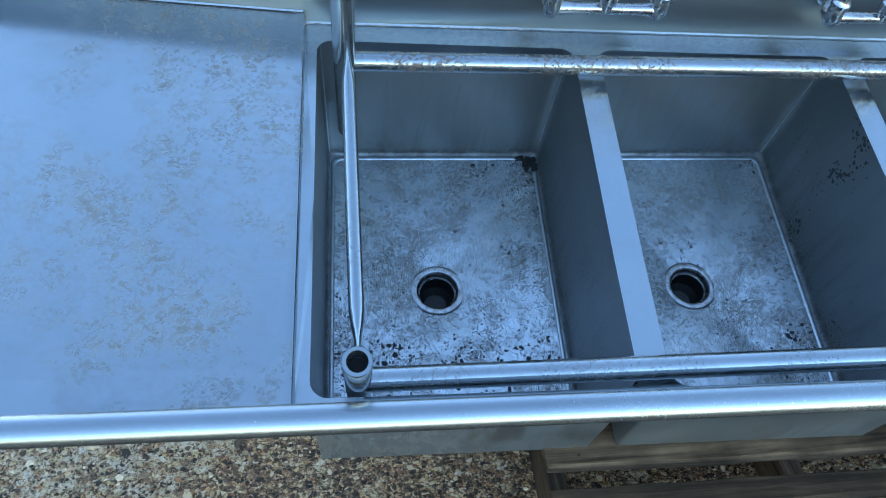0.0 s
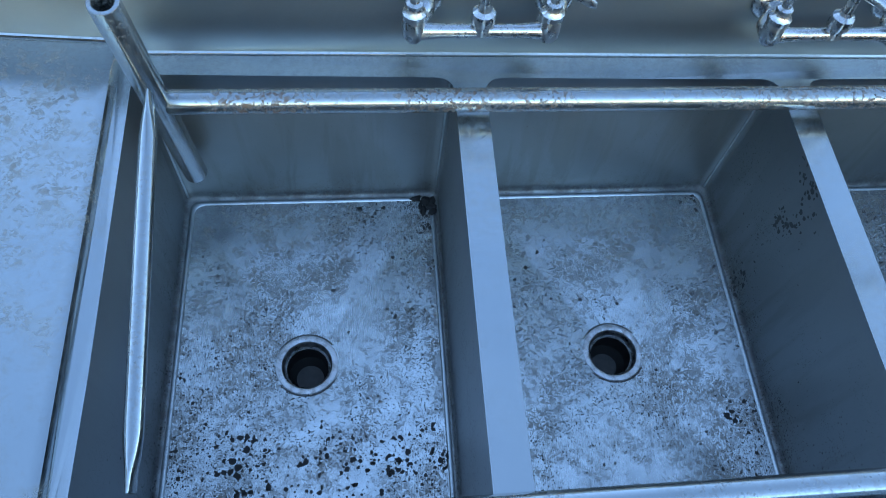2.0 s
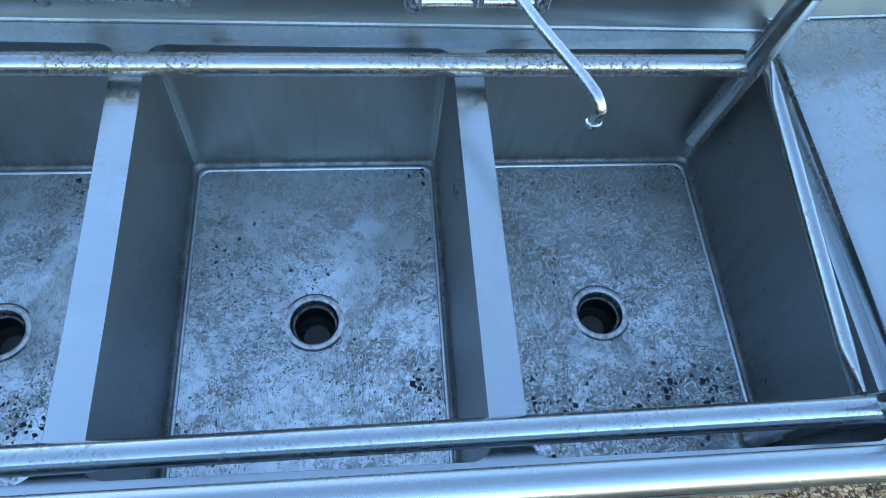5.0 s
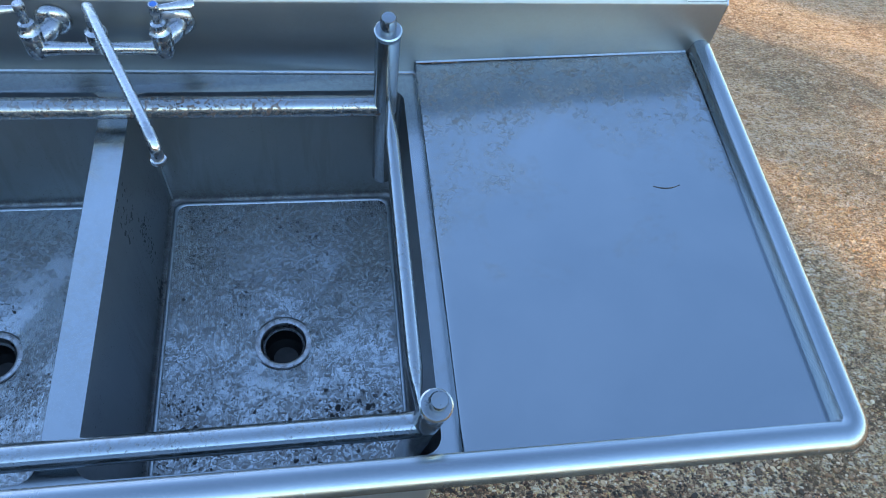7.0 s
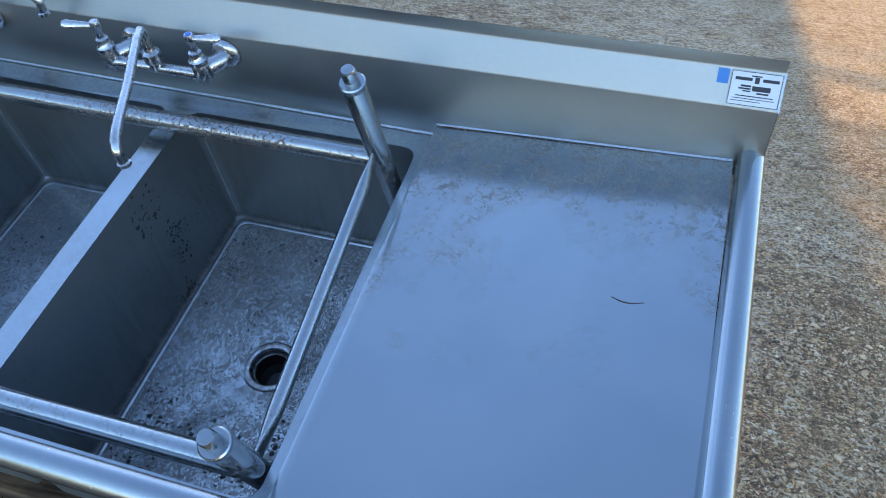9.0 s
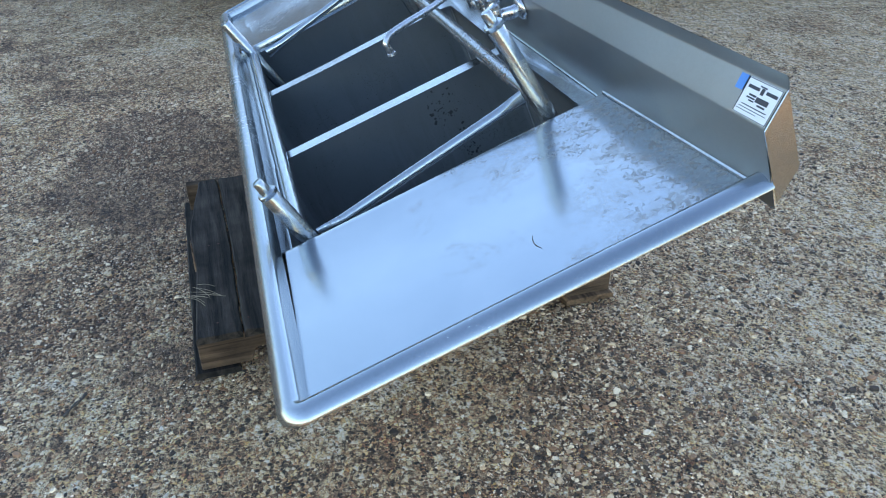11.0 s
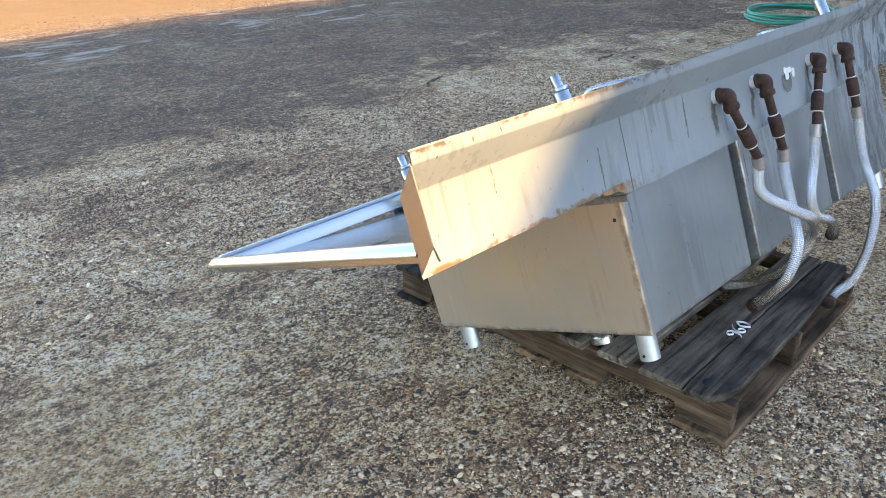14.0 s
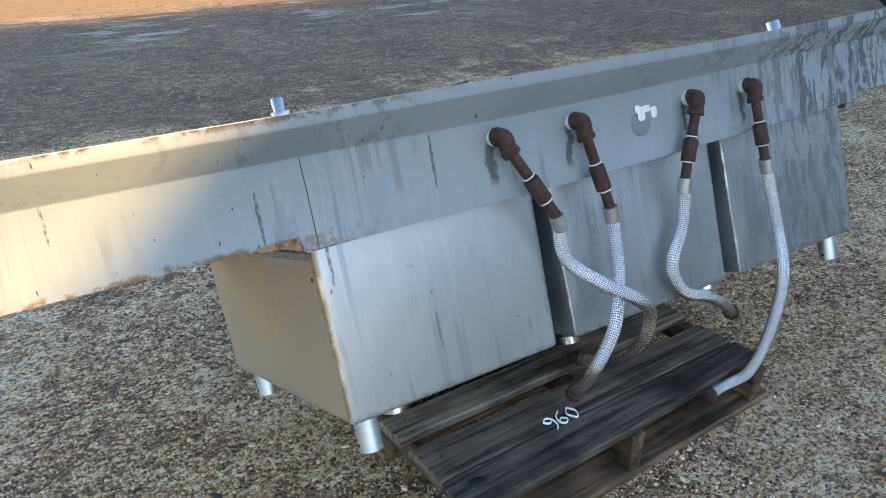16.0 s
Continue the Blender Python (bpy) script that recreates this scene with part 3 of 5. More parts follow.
def scatter_pebbles(name, label, seed, near, far, size0, spread, least, most, base, faces, material):
    """Stones pressed into the yard, one joined mesh; near and far: how many are strewn round the sink and past it."""
    rng = np.random.default_rng(seed)
    n = near + far
    x = np.concatenate([5.0 - 7.0 * rng.uniform(0, 1, near) ** 1.1, rng.uniform(-7.0, 3.2, far)])
    y = np.concatenate([rng.uniform(-2.4, 4.2, near), rng.uniform(-7.5, 3.0, far)])
    scale = np.concatenate([np.ones(near), rng.uniform(1.0, 1.5, far)])
    patch = np.array([noise.noise((a * 0.9, b * 0.9, 1.7)) + 0.9 * noise.noise((a * 2.7, b * 2.7, 5.2)) + 0.7 * noise.noise((a * 7.0, b * 7.0, 2.2)) for a, b in zip(x, y)])
    keep = 1.3 * patch + rng.uniform(-0.55, 0.75, n) > 0
    thin = np.clip((4.2 - y) / 2.2, 0, 1) * np.clip((4.6 - x) / 2.4, 0, 1)
    keep &= rng.uniform(0, 1, n) < thin
    keep &= ~((x > -0.3) & (x < 1.9) & (y > -0.35) & (y < 0.5) & (rng.uniform(0, 1, n) < 0.7))
    x, y, scale = x[keep], y[keep], scale[keep]
    n, k = len(x), len(base)
    size = np.clip(rng.lognormal(math.log(size0), spread, n), least, most) * scale
    z = np.array([swell(a, b) for a, b in zip(x, y)])
    sh = base[None] * rng.uniform(0.80, 1.20, (n, k, 1)) * size[:, None, None] * np.stack([rng.uniform(1.0, 1.6, n), rng.uniform(0.7, 1.05, n), rng.uniform(0.55, 1.0, n)], 1)[:, None]
    sh[..., 2] += sh[..., 0] * rng.uniform(-0.22, 0.22, (n, 1))
    a = rng.uniform(0, 6.283, n)
    c, s = np.cos(a)[:, None], np.sin(a)[:, None]
    v = np.stack([c * sh[..., 0] - s * sh[..., 1] + x[:, None], s * sh[..., 0] + c * sh[..., 1] + y[:, None], sh[..., 2] + (z - size * 0.04)[:, None]], 2)
    me = bpy.data.meshes.new(name)
    me.from_pydata(v.reshape(-1, 3), [], (faces[None] + k * np.arange(n)[:, None, None]).reshape(-1, 3))
    me.materials.append(material)
    tagged(new(name, me), label, "gravel", kind="stuff")


def turned(count, r, z, twist=0.0):
    return [(r * math.cos(2 * math.pi * (k + twist) / count), r * math.sin(2 * math.pi * (k + twist) / count), z) for k in range(count)]


PEAK = np.array([(0.1, 0.0, 0.9)] + turned(5, 1.0, -0.25)), np.array([(0, 1 + k, 1 + (k + 1) % 5) for k in range(5)])
SLAB = np.array(turned(5, 1.0, -0.15) + turned(5, 0.66, 0.62, 0.3)), np.array([f for k in range(5) for f in ((k, (k + 1) % 5, 5 + k), ((k + 1) % 5, 5 + (k + 1) % 5, 5 + k))] + [(5, 6, 7), (5, 7, 8), (5, 8, 9)])
scatter_pebbles("gravel", "loose grey and tan pebbles pressed into the yard", 4, 310000, 30000, 0.0037, 0.42, 0.0020, 0.0110, *SLAB, PEBBLE)
scatter_pebbles("grit", "fine grey and brown grit between the pebbles", 9, 520000, 20000, 0.0026, 0.35, 0.0015, 0.005, *PEAK, GRIT)


# ---- sink ----
sink = thing("compartment_sink", SINK, "three-bowl stainless steel sink with drainboards, tilted on a pallet", "sink")
DECK_Z, FRONT, BACK = -0.041, -0.100, 0.682
LEFT, RIGHT = -0.005, 1.655
BOWLS = ((0.020, 0.525), (0.577, 1.083), (1.133, 1.628))
BOWL_Y = (-0.072, 0.638)
DISH = 0.034  # fall of each bowl floor to its drain

bm = bmesh.new()
holes = [round_rect(a, b, *BOWL_Y, 0.028, DECK_Z) for a, b in BOWLS]
edges = []
for loop in holes + [[Vector(p) for p in ((LEFT, FRONT, DECK_Z), (RIGHT, FRONT, DECK_Z), (RIGHT, BACK, DECK_Z), (LEFT, BACK, DECK_Z))]]:
    vs = [bm.verts.new(p) for p in loop]
    edges += [bm.edges.new((vs[k - 1], vs[k])) for k in range(len(vs))]
bmesh.ops.triangle_fill(bm, edges=edges, use_beauty=True, normal=(0, 0, 1))
part("deck", bm, STEEL, sink, smooth=False)


def bowl(x0, x1):
    y0, y1 = BOWL_Y
    zf, r = -0.372, 0.014
    cx, cy, rd = (x0 + x1) / 2 - (0.011 if x0 < 0.3 else 0.003), 0.298, 0.047
    ends = (x0 + 0.004, x1 - 0.006, y0 + 0.008, y1 + 0.006)

    def level(q, z, corner, g=0.0):
        return round_rect(ends[0] + q - g, ends[1] - q + g, ends[2] + q - g, ends[3] - q + g, corner, z)

    inner = [round_rect(x0, x1, y0, y1, 0.028, DECK_Z + 0.0005), round_rect(x0, x1, y0, y1, 0.028, DECK_Z - 0.003)]
    inner.append(round_rect(x0 - 0.001, x1 + 0.001, y0 - 0.001, y1 + 0.005, 0.022, DECK_Z - 0.005))
    for k in range(6):
        a = radians(90 * k / 5)
        inner.append(level(r * (1 - math.cos(a)), zf + r * (1 - math.sin(a)), 0.020))
    rim_loop = inner[-1]
    circle = []
    for p in rim_loop:
        d = Vector((p.x - cx, p.y - cy))
        d.normalize()
        circle.append((cx + rd * d.x, cy + rd * d.y))
    for f in (0.35, 0.7, 1.0):
        inner.append([Vector((p.x + (q[0] - p.x) * f, p.y + (q[1] - p.y) * f, zf - DISH * f)) for p, q in zip(rim_loop, circle)])
    bm = bmesh.new()
    loft(bm, inner[:-3])
    floor_bm = bmesh.new()
    loft(floor_bm, inner[-4:])
    outer = [round_rect(x0 - 0.003, x1 + 0.003, y0 - 0.003, y1 + 0.009, 0.005, DECK_Z - 0.002)]
    for k in range(5):
        a = radians(90 * k / 4)
        outer.append(level(0.009 * (1 - math.cos(a)), zf - 0.003 + 0.009 * (1 - math.sin(a)), 0.005, 0.003))
    outer.append([Vector((cx + 1.02 * (p[0] - cx), cy + 1.02 * (p[1] - cy), zf - DISH - 0.004)) for p in circle])
    ob = part("bowl", bm, STEEL_WALL_SHADE, sink, "steel bowl with dull filmed walls toned dark for shade")
    part("bowl_floor", floor_bm, STEEL_FLOOR, ob, "sloped bowl floor with black specks")
    bm = bmesh.new()
    loft(bm, [level(r + q, zf + h, 0.020) for q, h in ((-0.0048, 0.0006), (-0.0032, 0.0018), (-0.0004, 0.0021), (0.0022, 0.0014), (0.0042, -0.0008))])
    part("weld_bead", bm, WELD, ob, "bright ground weld round the bowl's floor")
    for s in (0, 1):
        top = Vector(((x0 - 0.001 + 0.0060, x1 + 0.001 - 0.0060)[s], y1 + 0.005 - 0.0060, DECK_Z - 0.012))
        foot = Vector(((ends[0] + 0.0056, ends[1] - 0.0056)[s], ends[3] - 0.0056, zf + 0.012))
        bm = bmesh.new()
        sweep(bm, [top.lerp(foot, k / 12) for k in range(13)], [0.0022 + 0.0005 * math.sin(2.3 * k) for k in range(13)], 10)
        part("corner_weld", bm, WELD, ob, "bright ground weld up the bowl's corner")
    bm = bmesh.new()
    loft(bm, outer)
    part("bowl_shell", bm, STEEL_OUT, sink, "weathered outside of the bowl")
    at = Matrix.Translation((cx, cy, zf - DISH))
    bm = bmesh.new()
    lathe(bm, [(0.0570, -0.002), (0.0570, 0.0005), (0.0555, 0.0022), (0.0500, 0.0030), (0.0455, 0.0018), (0.0425, -0.003), (0.0415, -0.010), (0.0415, -0.016)], 40, at)
    drain = part("drain", bm, FLANGE, ob, "worn steel drain flange")
    bm = bmesh.new()
    lathe(bm, [(0.0375, -0.0150), (0.0395, -0.0130), (0.0415, -0.0150), (0.0395, -0.0170)], 40, at, True)
    part("drain_ring", bm, CHROME, drain)
    bm = bmesh.new()
    lathe(bm, [(0.0598, 0.0020), (0.0570, 0.0012)], 40, at)
    part("dirt_line", bm, SLUDGE, drain, "dark dirt round the drain flange")
    # cup coloured black to paint the drain's inner shade
    bm = bmesh.new()
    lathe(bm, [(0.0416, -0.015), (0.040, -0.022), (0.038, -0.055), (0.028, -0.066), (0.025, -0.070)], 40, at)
    part("drain_cup", bm, BLACK, drain, "drain cup blackened for the shade inside")
    bm = bmesh.new()
    lathe(bm, [(0.0255, -0.069), (0.012, -0.0695), (0.0, -0.070)], 32, at)
    part("drain_bottom", bm, SLUDGE, drain, "silted bottom of the drain")
    bm = bmesh.new()
    lathe(bm, [(0.043, -0.018), (0.042, -0.058), (0.032, -0.071), (0.030, -0.078), (0.033, -0.079), (0.033, -0.098), (0.024, -0.100)], 24, at)
    part("tailpiece", bm, FLANGE, drain, "dull drain tailpiece")


for a, b in BOWLS:
    bowl(a, b)


def drainboard(name, xr, xe, s):
    """A flat board from its ridge xr to the rim at xe; s is +1 to the right."""
    prof = [(xr - s * 0.004, DECK_Z + 0.0006), (xr - s * 0.0035, -0.021), (xr - s * 0.001, -0.0155), (xr + s * 0.004, -0.014), (xr + s * 0.014, -0.0155), (xr + s * 0.27, -0.004), (xe, 0.010)]
    bm = bmesh.new()
    strip(bm, [[(x, y, z) for x, z in prof] for y in (FRONT, 0.1, 0.4, BACK)])
    strip(bm, [[(x, y, z - 0.003 - (0.0 if k else 0.012)) for k, (x, z) in enumerate(prof)] for y in (FRONT, BACK)])
    part(name, bm, STEEL_BOARD, sink, "flat steel drainboard with dried smears")


drainboard("drainboard", RIGHT, 2.192, 1)
drainboard("drainboard", LEFT, -0.542, -1)

ROLL = [(-0.002, -0.002), (0.0, 0.004), (0.002, 0.014), (0.005, 0.025), (0.009, 0.0335), (0.014, 0.0380), (0.020, 0.0395), (0.028, 0.0385), (0.036, 0.0350), (0.042, 0.0295), (0.0458, 0.0245), (0.0466, 0.0205)]
corners = [((2.194, 0.690), (1, 0))]
for a in range(0, 91, 15):
    corners.append(((2.188, -0.084), (1.06 * math.cos(radians(a)), -1.06 * math.sin(radians(a)))))
for a in range(90, 181, 15):
    corners.append(((-0.538, -0.102), (1.06 * math.cos(radians(a)), -1.06 * math.sin(radians(a)))))
corners.append(((-0.542, 0.690), (-1, 0)))
bm = bmesh.new()
strip(bm, [[(x + dx * u, y + dy * u, z) for u, z in ROLL] for (x, y), (dx, dy) in corners])
strip(bm, [[(x + dx * (u - 0.0018 * (1 if k > 3 else -1)), y + dy * (u - 0.0018 * (1 if k > 3 else -1)), z - 0.001) for k, (u, z) in enumerate(ROLL)] for (x, y), (dx, dy) in corners])
rim = part("rolled_rim", bm, STEEL_RIM, sink, "rolled front and side rim")
bm = bmesh.new()
box(bm, (2.2165, -0.060, 0.0035), (2.2190, 0.686, 0.0180), 0.0008, 1)
part("rim_return", bm, STEEL_CAP, rim, "hemmed steel lip under the rim")
bm = bmesh.new()
strip(bm, [[(x, FRONT + 0.002, DECK_Z - 0.001), (x, FRONT + 0.001, DECK_Z + 0.004), (x, y, 0.006)] for x, y in ((LEFT - 0.003, -0.1025), (RIGHT + 0.003, -0.0915))])
part("front_riser", bm, STEEL_RIM, rim)

PROFILE = [(0.684, -0.043), (0.685, 0.004), (0.690, 0.119), (0.692, 0.123), (0.733, 0.164), (0.735, 0.168), (0.737, 0.188)]
bm = bmesh.new()
ALONG = [-0.586, -0.3, -0.012, -0.010] + [0.2 * k for k in range(1, 9)] + [1.656, 1.658, 1.736, 1.738, 1.9, 2.08, 2.236]


def hem_z(x, k, z):
    """The sheet reaches lower behind the bowls than behind the drainboards; its slope bows up in the middle."""
    if k:
        return z + (0.007 * math.exp(-(((x - 1.1) / 0.45) ** 2)) if k > 3 else 0.0)
    if 1.657 < x < 1.737:
        return -0.0125
    return -0.037 if -0.011 < x < 1.657 else -0.0165


strip(bm, [[(x, y, hem_z(x, k, z)) for k, (y, z) in enumerate(PROFILE)] for x in ALONG])
splash = part("backsplash", bm, STEEL_SPLASH, sink, "tall steel backsplash with a slanted top")
bm = bmesh.new()
strip(bm, [[(x, y + 0.0022, hem_z(x, k, z) - 0.0012 + (0.0022 * noise.noise((x * 23, 0, 0)) if k in (0, 6) else 0.0)) for k, (y, z) in enumerate(PROFILE)] for x in ALONG])
part("back_sheet", bm, STEEL_BACK, splash, "streaked and stained back of the backsplash")
bm = bmesh.new()
sweep(bm, [(1.6335, 0.6946, 0.121), (1.6325, 0.6932, 0.10), (1.6310, 0.6915, 0.06), (1.6300, 0.6895, 0.01), (1.6290, 0.6870, -0.040)], 0.0007, 6)
part("lap_seam", bm, SLUDGE, splash, "dark lapped seam")
bm = bmesh.new()
f = bm.faces.new([bm.verts.new(p) for p in ((1.659, 0.6885, -0.011), (1.740, 0.6890, -0.0135), (1.732, 0.6905, -0.021), (1.690, 0.6925, -0.0235), (1.664, 0.6935, -0.034))])
g = bmesh.ops.extrude_face_region(bm, geom=[f])
bmesh.ops.translate(bm, verts=[v for v in g["geom"] if isinstance(v, bmesh.types.BMVert)], vec=(0, 0.0016, 0))
part("torn_flap", bm, FLAKE, splash, "rusty torn flap at the cut corner", smooth=False)
for x, z, w, h in ((0.829, 0.067, 0.011, 0.016), (0.811, 0.075, 0.012, 0.007), (0.789, 0.064, 0.009, 0.013), (0.840, 0.079, 0.007, 0.008)):
    bm = bmesh.new()
    rim_pts = []
    for k in range(14):
        a = 2 * math.pi * k / 14
        q = 1.0 + 0.28 * noise.noise((3 * math.cos(a) + 40 * x, 3 * math.sin(a), 60 * z))
        rim_pts.append((x + w * q * math.copysign(abs(math.cos(a)) ** 0.5, math.cos(a)), 0.6895 + 0.0435 * (z + h * q * math.sin(a) - 0.004), z + h * q * math.copysign(abs(math.sin(a)) ** 0.5, math.sin(a))))
    f = bm.faces.new([bm.verts.new(p) for p in rim_pts])
    g = bmesh.ops.extrude_face_region(bm, geom=[f])
    bmesh.ops.translate(bm, verts=[v for v in g["geom"] if isinstance(v, bmesh.types.BMVert)], vec=(0, 0.0006, 0))
    bmesh.ops.recalc_face_normals(bm, faces=bm.faces[:])
    part("paper_scrap", bm, TAPE, splash, "torn scrap of white paper")
bm = bmesh.new()
lathe(bm, [(0.0, 0.0), (1.0, 0.0), (1.0, -0.001)], 28, Matrix.Translation((0.832, 0.6908, 0.050)) @ Euler((radians(-87.5), 0, 0)).to_matrix().to_4x4() @ Matrix.Diagonal((0.029, 0.031, 1, 1)))
part("glue_patch", bm, STEEL_CAP, splash, "dull oval glue patch")
bm = bmesh.new()
strip(bm, [[(x, 0.680, z + 0.003), (x, 0.683, z + 0.005)] for x, z in ((-0.54, 0.010), (LEFT, -0.0145), (LEFT, DECK_Z), (RIGHT, DECK_Z), (RIGHT, -0.0145), (2.19, 0.010))])
part("weld_seam", bm, WELD, splash)
for x, s in ((2.236, 1), (-0.586, -1)):
    bm = bmesh.new()
    lo = [(x, 0.689, -0.010), (x, 0.689, 0.120), (x, 0.735, 0.166), (x, 0.735, 0.035)]
    f = bm.faces.new([bm.verts.new(p) for p in lo])
    g = bmesh.ops.extrude_face_region(bm, geom=[f])
    bmesh.ops.translate(bm, verts=[v for v in g["geom"] if isinstance(v, bmesh.types.BMVert)], vec=(s * 0.002, 0, 0))
    part("end_cap", bm, STEEL_CAP, splash, "bare steel end plate")

# black disc painted for the dark of a bolt hole
bm = bmesh.new()
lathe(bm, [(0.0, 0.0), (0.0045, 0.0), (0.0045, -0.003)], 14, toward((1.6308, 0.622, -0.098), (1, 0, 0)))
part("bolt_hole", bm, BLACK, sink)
for x, y in ((1.578, -0.008), (1.576, 0.592), (0.066, -0.008), (0.066, 0.592)):
    bm = bmesh.new()
    lathe(bm, [(0.0, -0.381), (0.0240, -0.381), (0.0240, -0.449), (0.0215, -0.45), (0.0215, -0.40)], 24, Matrix.Translation((x, y, 0)))
    stub = part("leg_stub", bm, DULL, sink, "short steel leg socket")
    # black disc painted for the dark of a pin hole
    bm = bmesh.new()
    lathe(bm, [(0.0, 0.0), (0.004, 0.0), (0.004, -0.003)], 12, toward((x + 0.0246, y, -0.435), (1, 0, 0)))
    part("pin_hole", bm, BLACK, stub)


def twisted(p):
    """The sheet's back edge lifts towards its far end."""
    w = 0.027 * max(0.0, (1.2 - p.x) / 1.2) ** 1.3
    return w * min(1.0, max(0.0, (p.y - 0.15) / 0.5)) * min(1.0, max(0.0, (p.z + 0.36) / 0.3))


for ob in sink.children_recursive:
    for v in ob.data.vertices:
        v.co.z += twisted(v.co)


def flakes(label, spots, seed):
    """Dried black sludge lying in a bowl: (x, y, spread, count, size) clusters."""
    rng = random.Random(seed)
    bm = bmesh.new()
    for cx, cy, wide, count, size in spots:
        for k in range(count):
            x, y = cx + rng.gauss(0, wide), cy + rng.gauss(0, min(wide, 0.012))
            b = next(b for b in BOWLS if b[0] - 0.03 < cx < b[1] + 0.03)
            x, y = min(max(x, b[0] + 0.016), b[1] - 0.018), min(max(y, -0.052), 0.628)
            mid = (b[0] + b[1]) / 2
            q = max(abs(x - mid) / 0.24, abs(y - 0.30) / (0.33 if y > 0.3 else 0.36))
            r = size * rng.uniform(0.5, 1.4)
            g = bmesh.ops.create_icosphere(bm, subdivisions=1, radius=1.0, matrix=Matrix.Translation((x, y, -0.372 - DISH * max(0.0, 1 - q) + r * 0.15)) @ Euler((0, 0, rng.uniform(0, 6))).to_matrix().to_4x4() @ Matrix.Diagonal((r, r * rng.uniform(0.4, 0.8), r * 0.3, 1)))
            for v in g["verts"]:
                v.co += Vector((rng.uniform(-0.3, 0.3) * r, rng.uniform(-0.3, 0.3) * r, rng.uniform(0, 0.1) * r))
    ob = part("sludge_flakes", bm, BLACK, None, "", False, SINK)
    tagged(ob, label, "debris", "debris in the bowls", "stuff")


flakes("black dried sludge flakes in the bowl's corners", [(0.500, 0.615, 0.010, 14, 0.010), (0.505, 0.56, 0.008, 8, 0.005), (0.505, 0.48, 0.008, 8, 0.004), (0.38, 0.605, 0.03, 4, 0.005), (0.36, -0.030, 0.07, 34, 0.006), (0.46, -0.035, 0.04, 12, 0.007), (0.42, 0.105, 0.06, 14, 0.005), (0.20, 0.07, 0.06, 12, 0.005)], 2)
flakes("few black flakes on the bowl's floor", [(1.055, 0.61, 0.01, 6, 0.005), (1.02, 0.05, 0.03, 6, 0.003)], 3)
flakes("black flakes along the bowl's front", [(1.25, 0.02, 0.06, 10, 0.004), (1.45, 0.03, 0.08, 12, 0.004), (1.60, 0.58, 0.01, 5, 0.004)], 4)

# ---- loose leg frame standing in the bowls ----
legs = thing("leg_frame", SINK, "loose tubular steel leg frame resting upside down in the bowls", "leg frame")


def post(top, length, foot, lean):
    top, lean = Vector(top), Vector(lean).normalized()
    end = top + lean * length
    bm = bmesh.new()
    m = toward(end, -lean)
    lathe(bm, [(0.0165, 0.02), (0.0165, 0.0), (0.0205, 0.0), (0.0205, length - 0.002), (0.0195, length), (0.0145, length), (0.0138, length - 0.004), (0.0138, length - 0.08)], 28, m)
    p = part("post", bm, STEEL_TUBE, legs)
    # black disc painted for the dark inside the tube
    bm = bmesh.new()
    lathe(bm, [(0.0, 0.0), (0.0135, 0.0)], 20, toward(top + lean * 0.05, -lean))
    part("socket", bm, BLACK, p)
    if foot:
        bm = bmesh.new()
        m = toward(top, -lean)
        lathe(bm, [(0.0215, -0.006), (0.0222, -0.004), (0.0222, 0.003), (0.020, 0.005), (0.013, 0.005), (0.0125, 0.03), (0.0105, 0.034), (0.0, 0.035)], 28, m)
        part("foot", bm, STEEL_TUBE, p, "adjustable steel foot")


post((1.607, -0.056, 0.102), 0.47, True, (-0.022, 0.19, -1))
post((1.583, 0.522, 0.203), 0.475, True, (0.02, 0.195, -1))
post((0.092, -0.088, 0.131), 0.49, False, (0, 0.25, -1))
post((0.073, 0.514, 0.245), 0.490, False, (0, 0.195, -1))
for name, a, b in (("front_rail", (0.10, -0.052, -0.024), (1.597, -0.038, -0.008)), ("back_rail", (0.088, 0.563, 0.006), (1.585, 0.563, -0.004))):
    bm = bmesh.new()
    a, b = Vector(a), Vector(b)
    sweep(bm, [a.lerp(b, k / 10) for k in range(11)], 0.019, 24)
    part(name, bm, STEEL_RUSTY if name == "back_rail" else STEEL_TUBE, legs, "rust-flecked steel rail" if name == "back_rail" else "")
for a, b in (((0.079, 0.530, 0.060), (0.092, 0.000, -0.040)), ((1.590, 0.528, 0.030), (1.600, -0.005, -0.045))):
    a, b = Vector(a), Vector(b)
    n = 24
    bm = bmesh.new()
    shape = []
    for k in range(n + 1):
        e = min(1.0, min(k, n - k) / 3.0)
        e = e * e * (3 - 2 * e)
        shape.append((0.35 + 0.65 * e, 1.45 - 0.45 * e))
    sweep(bm, [a.lerp(b, k / n) for k in range(n + 1)], 0.0125, 16, True, [(w, h) for h, w in shape])
    part("cross_bar", bm, STEEL_TUBE, legs, "steel cross bar with flattened ends")


# ---- faucets ----
COLD = Mat("blue enamel", 0.3, 0.0, (0.03, 0.12, 0.42)).m


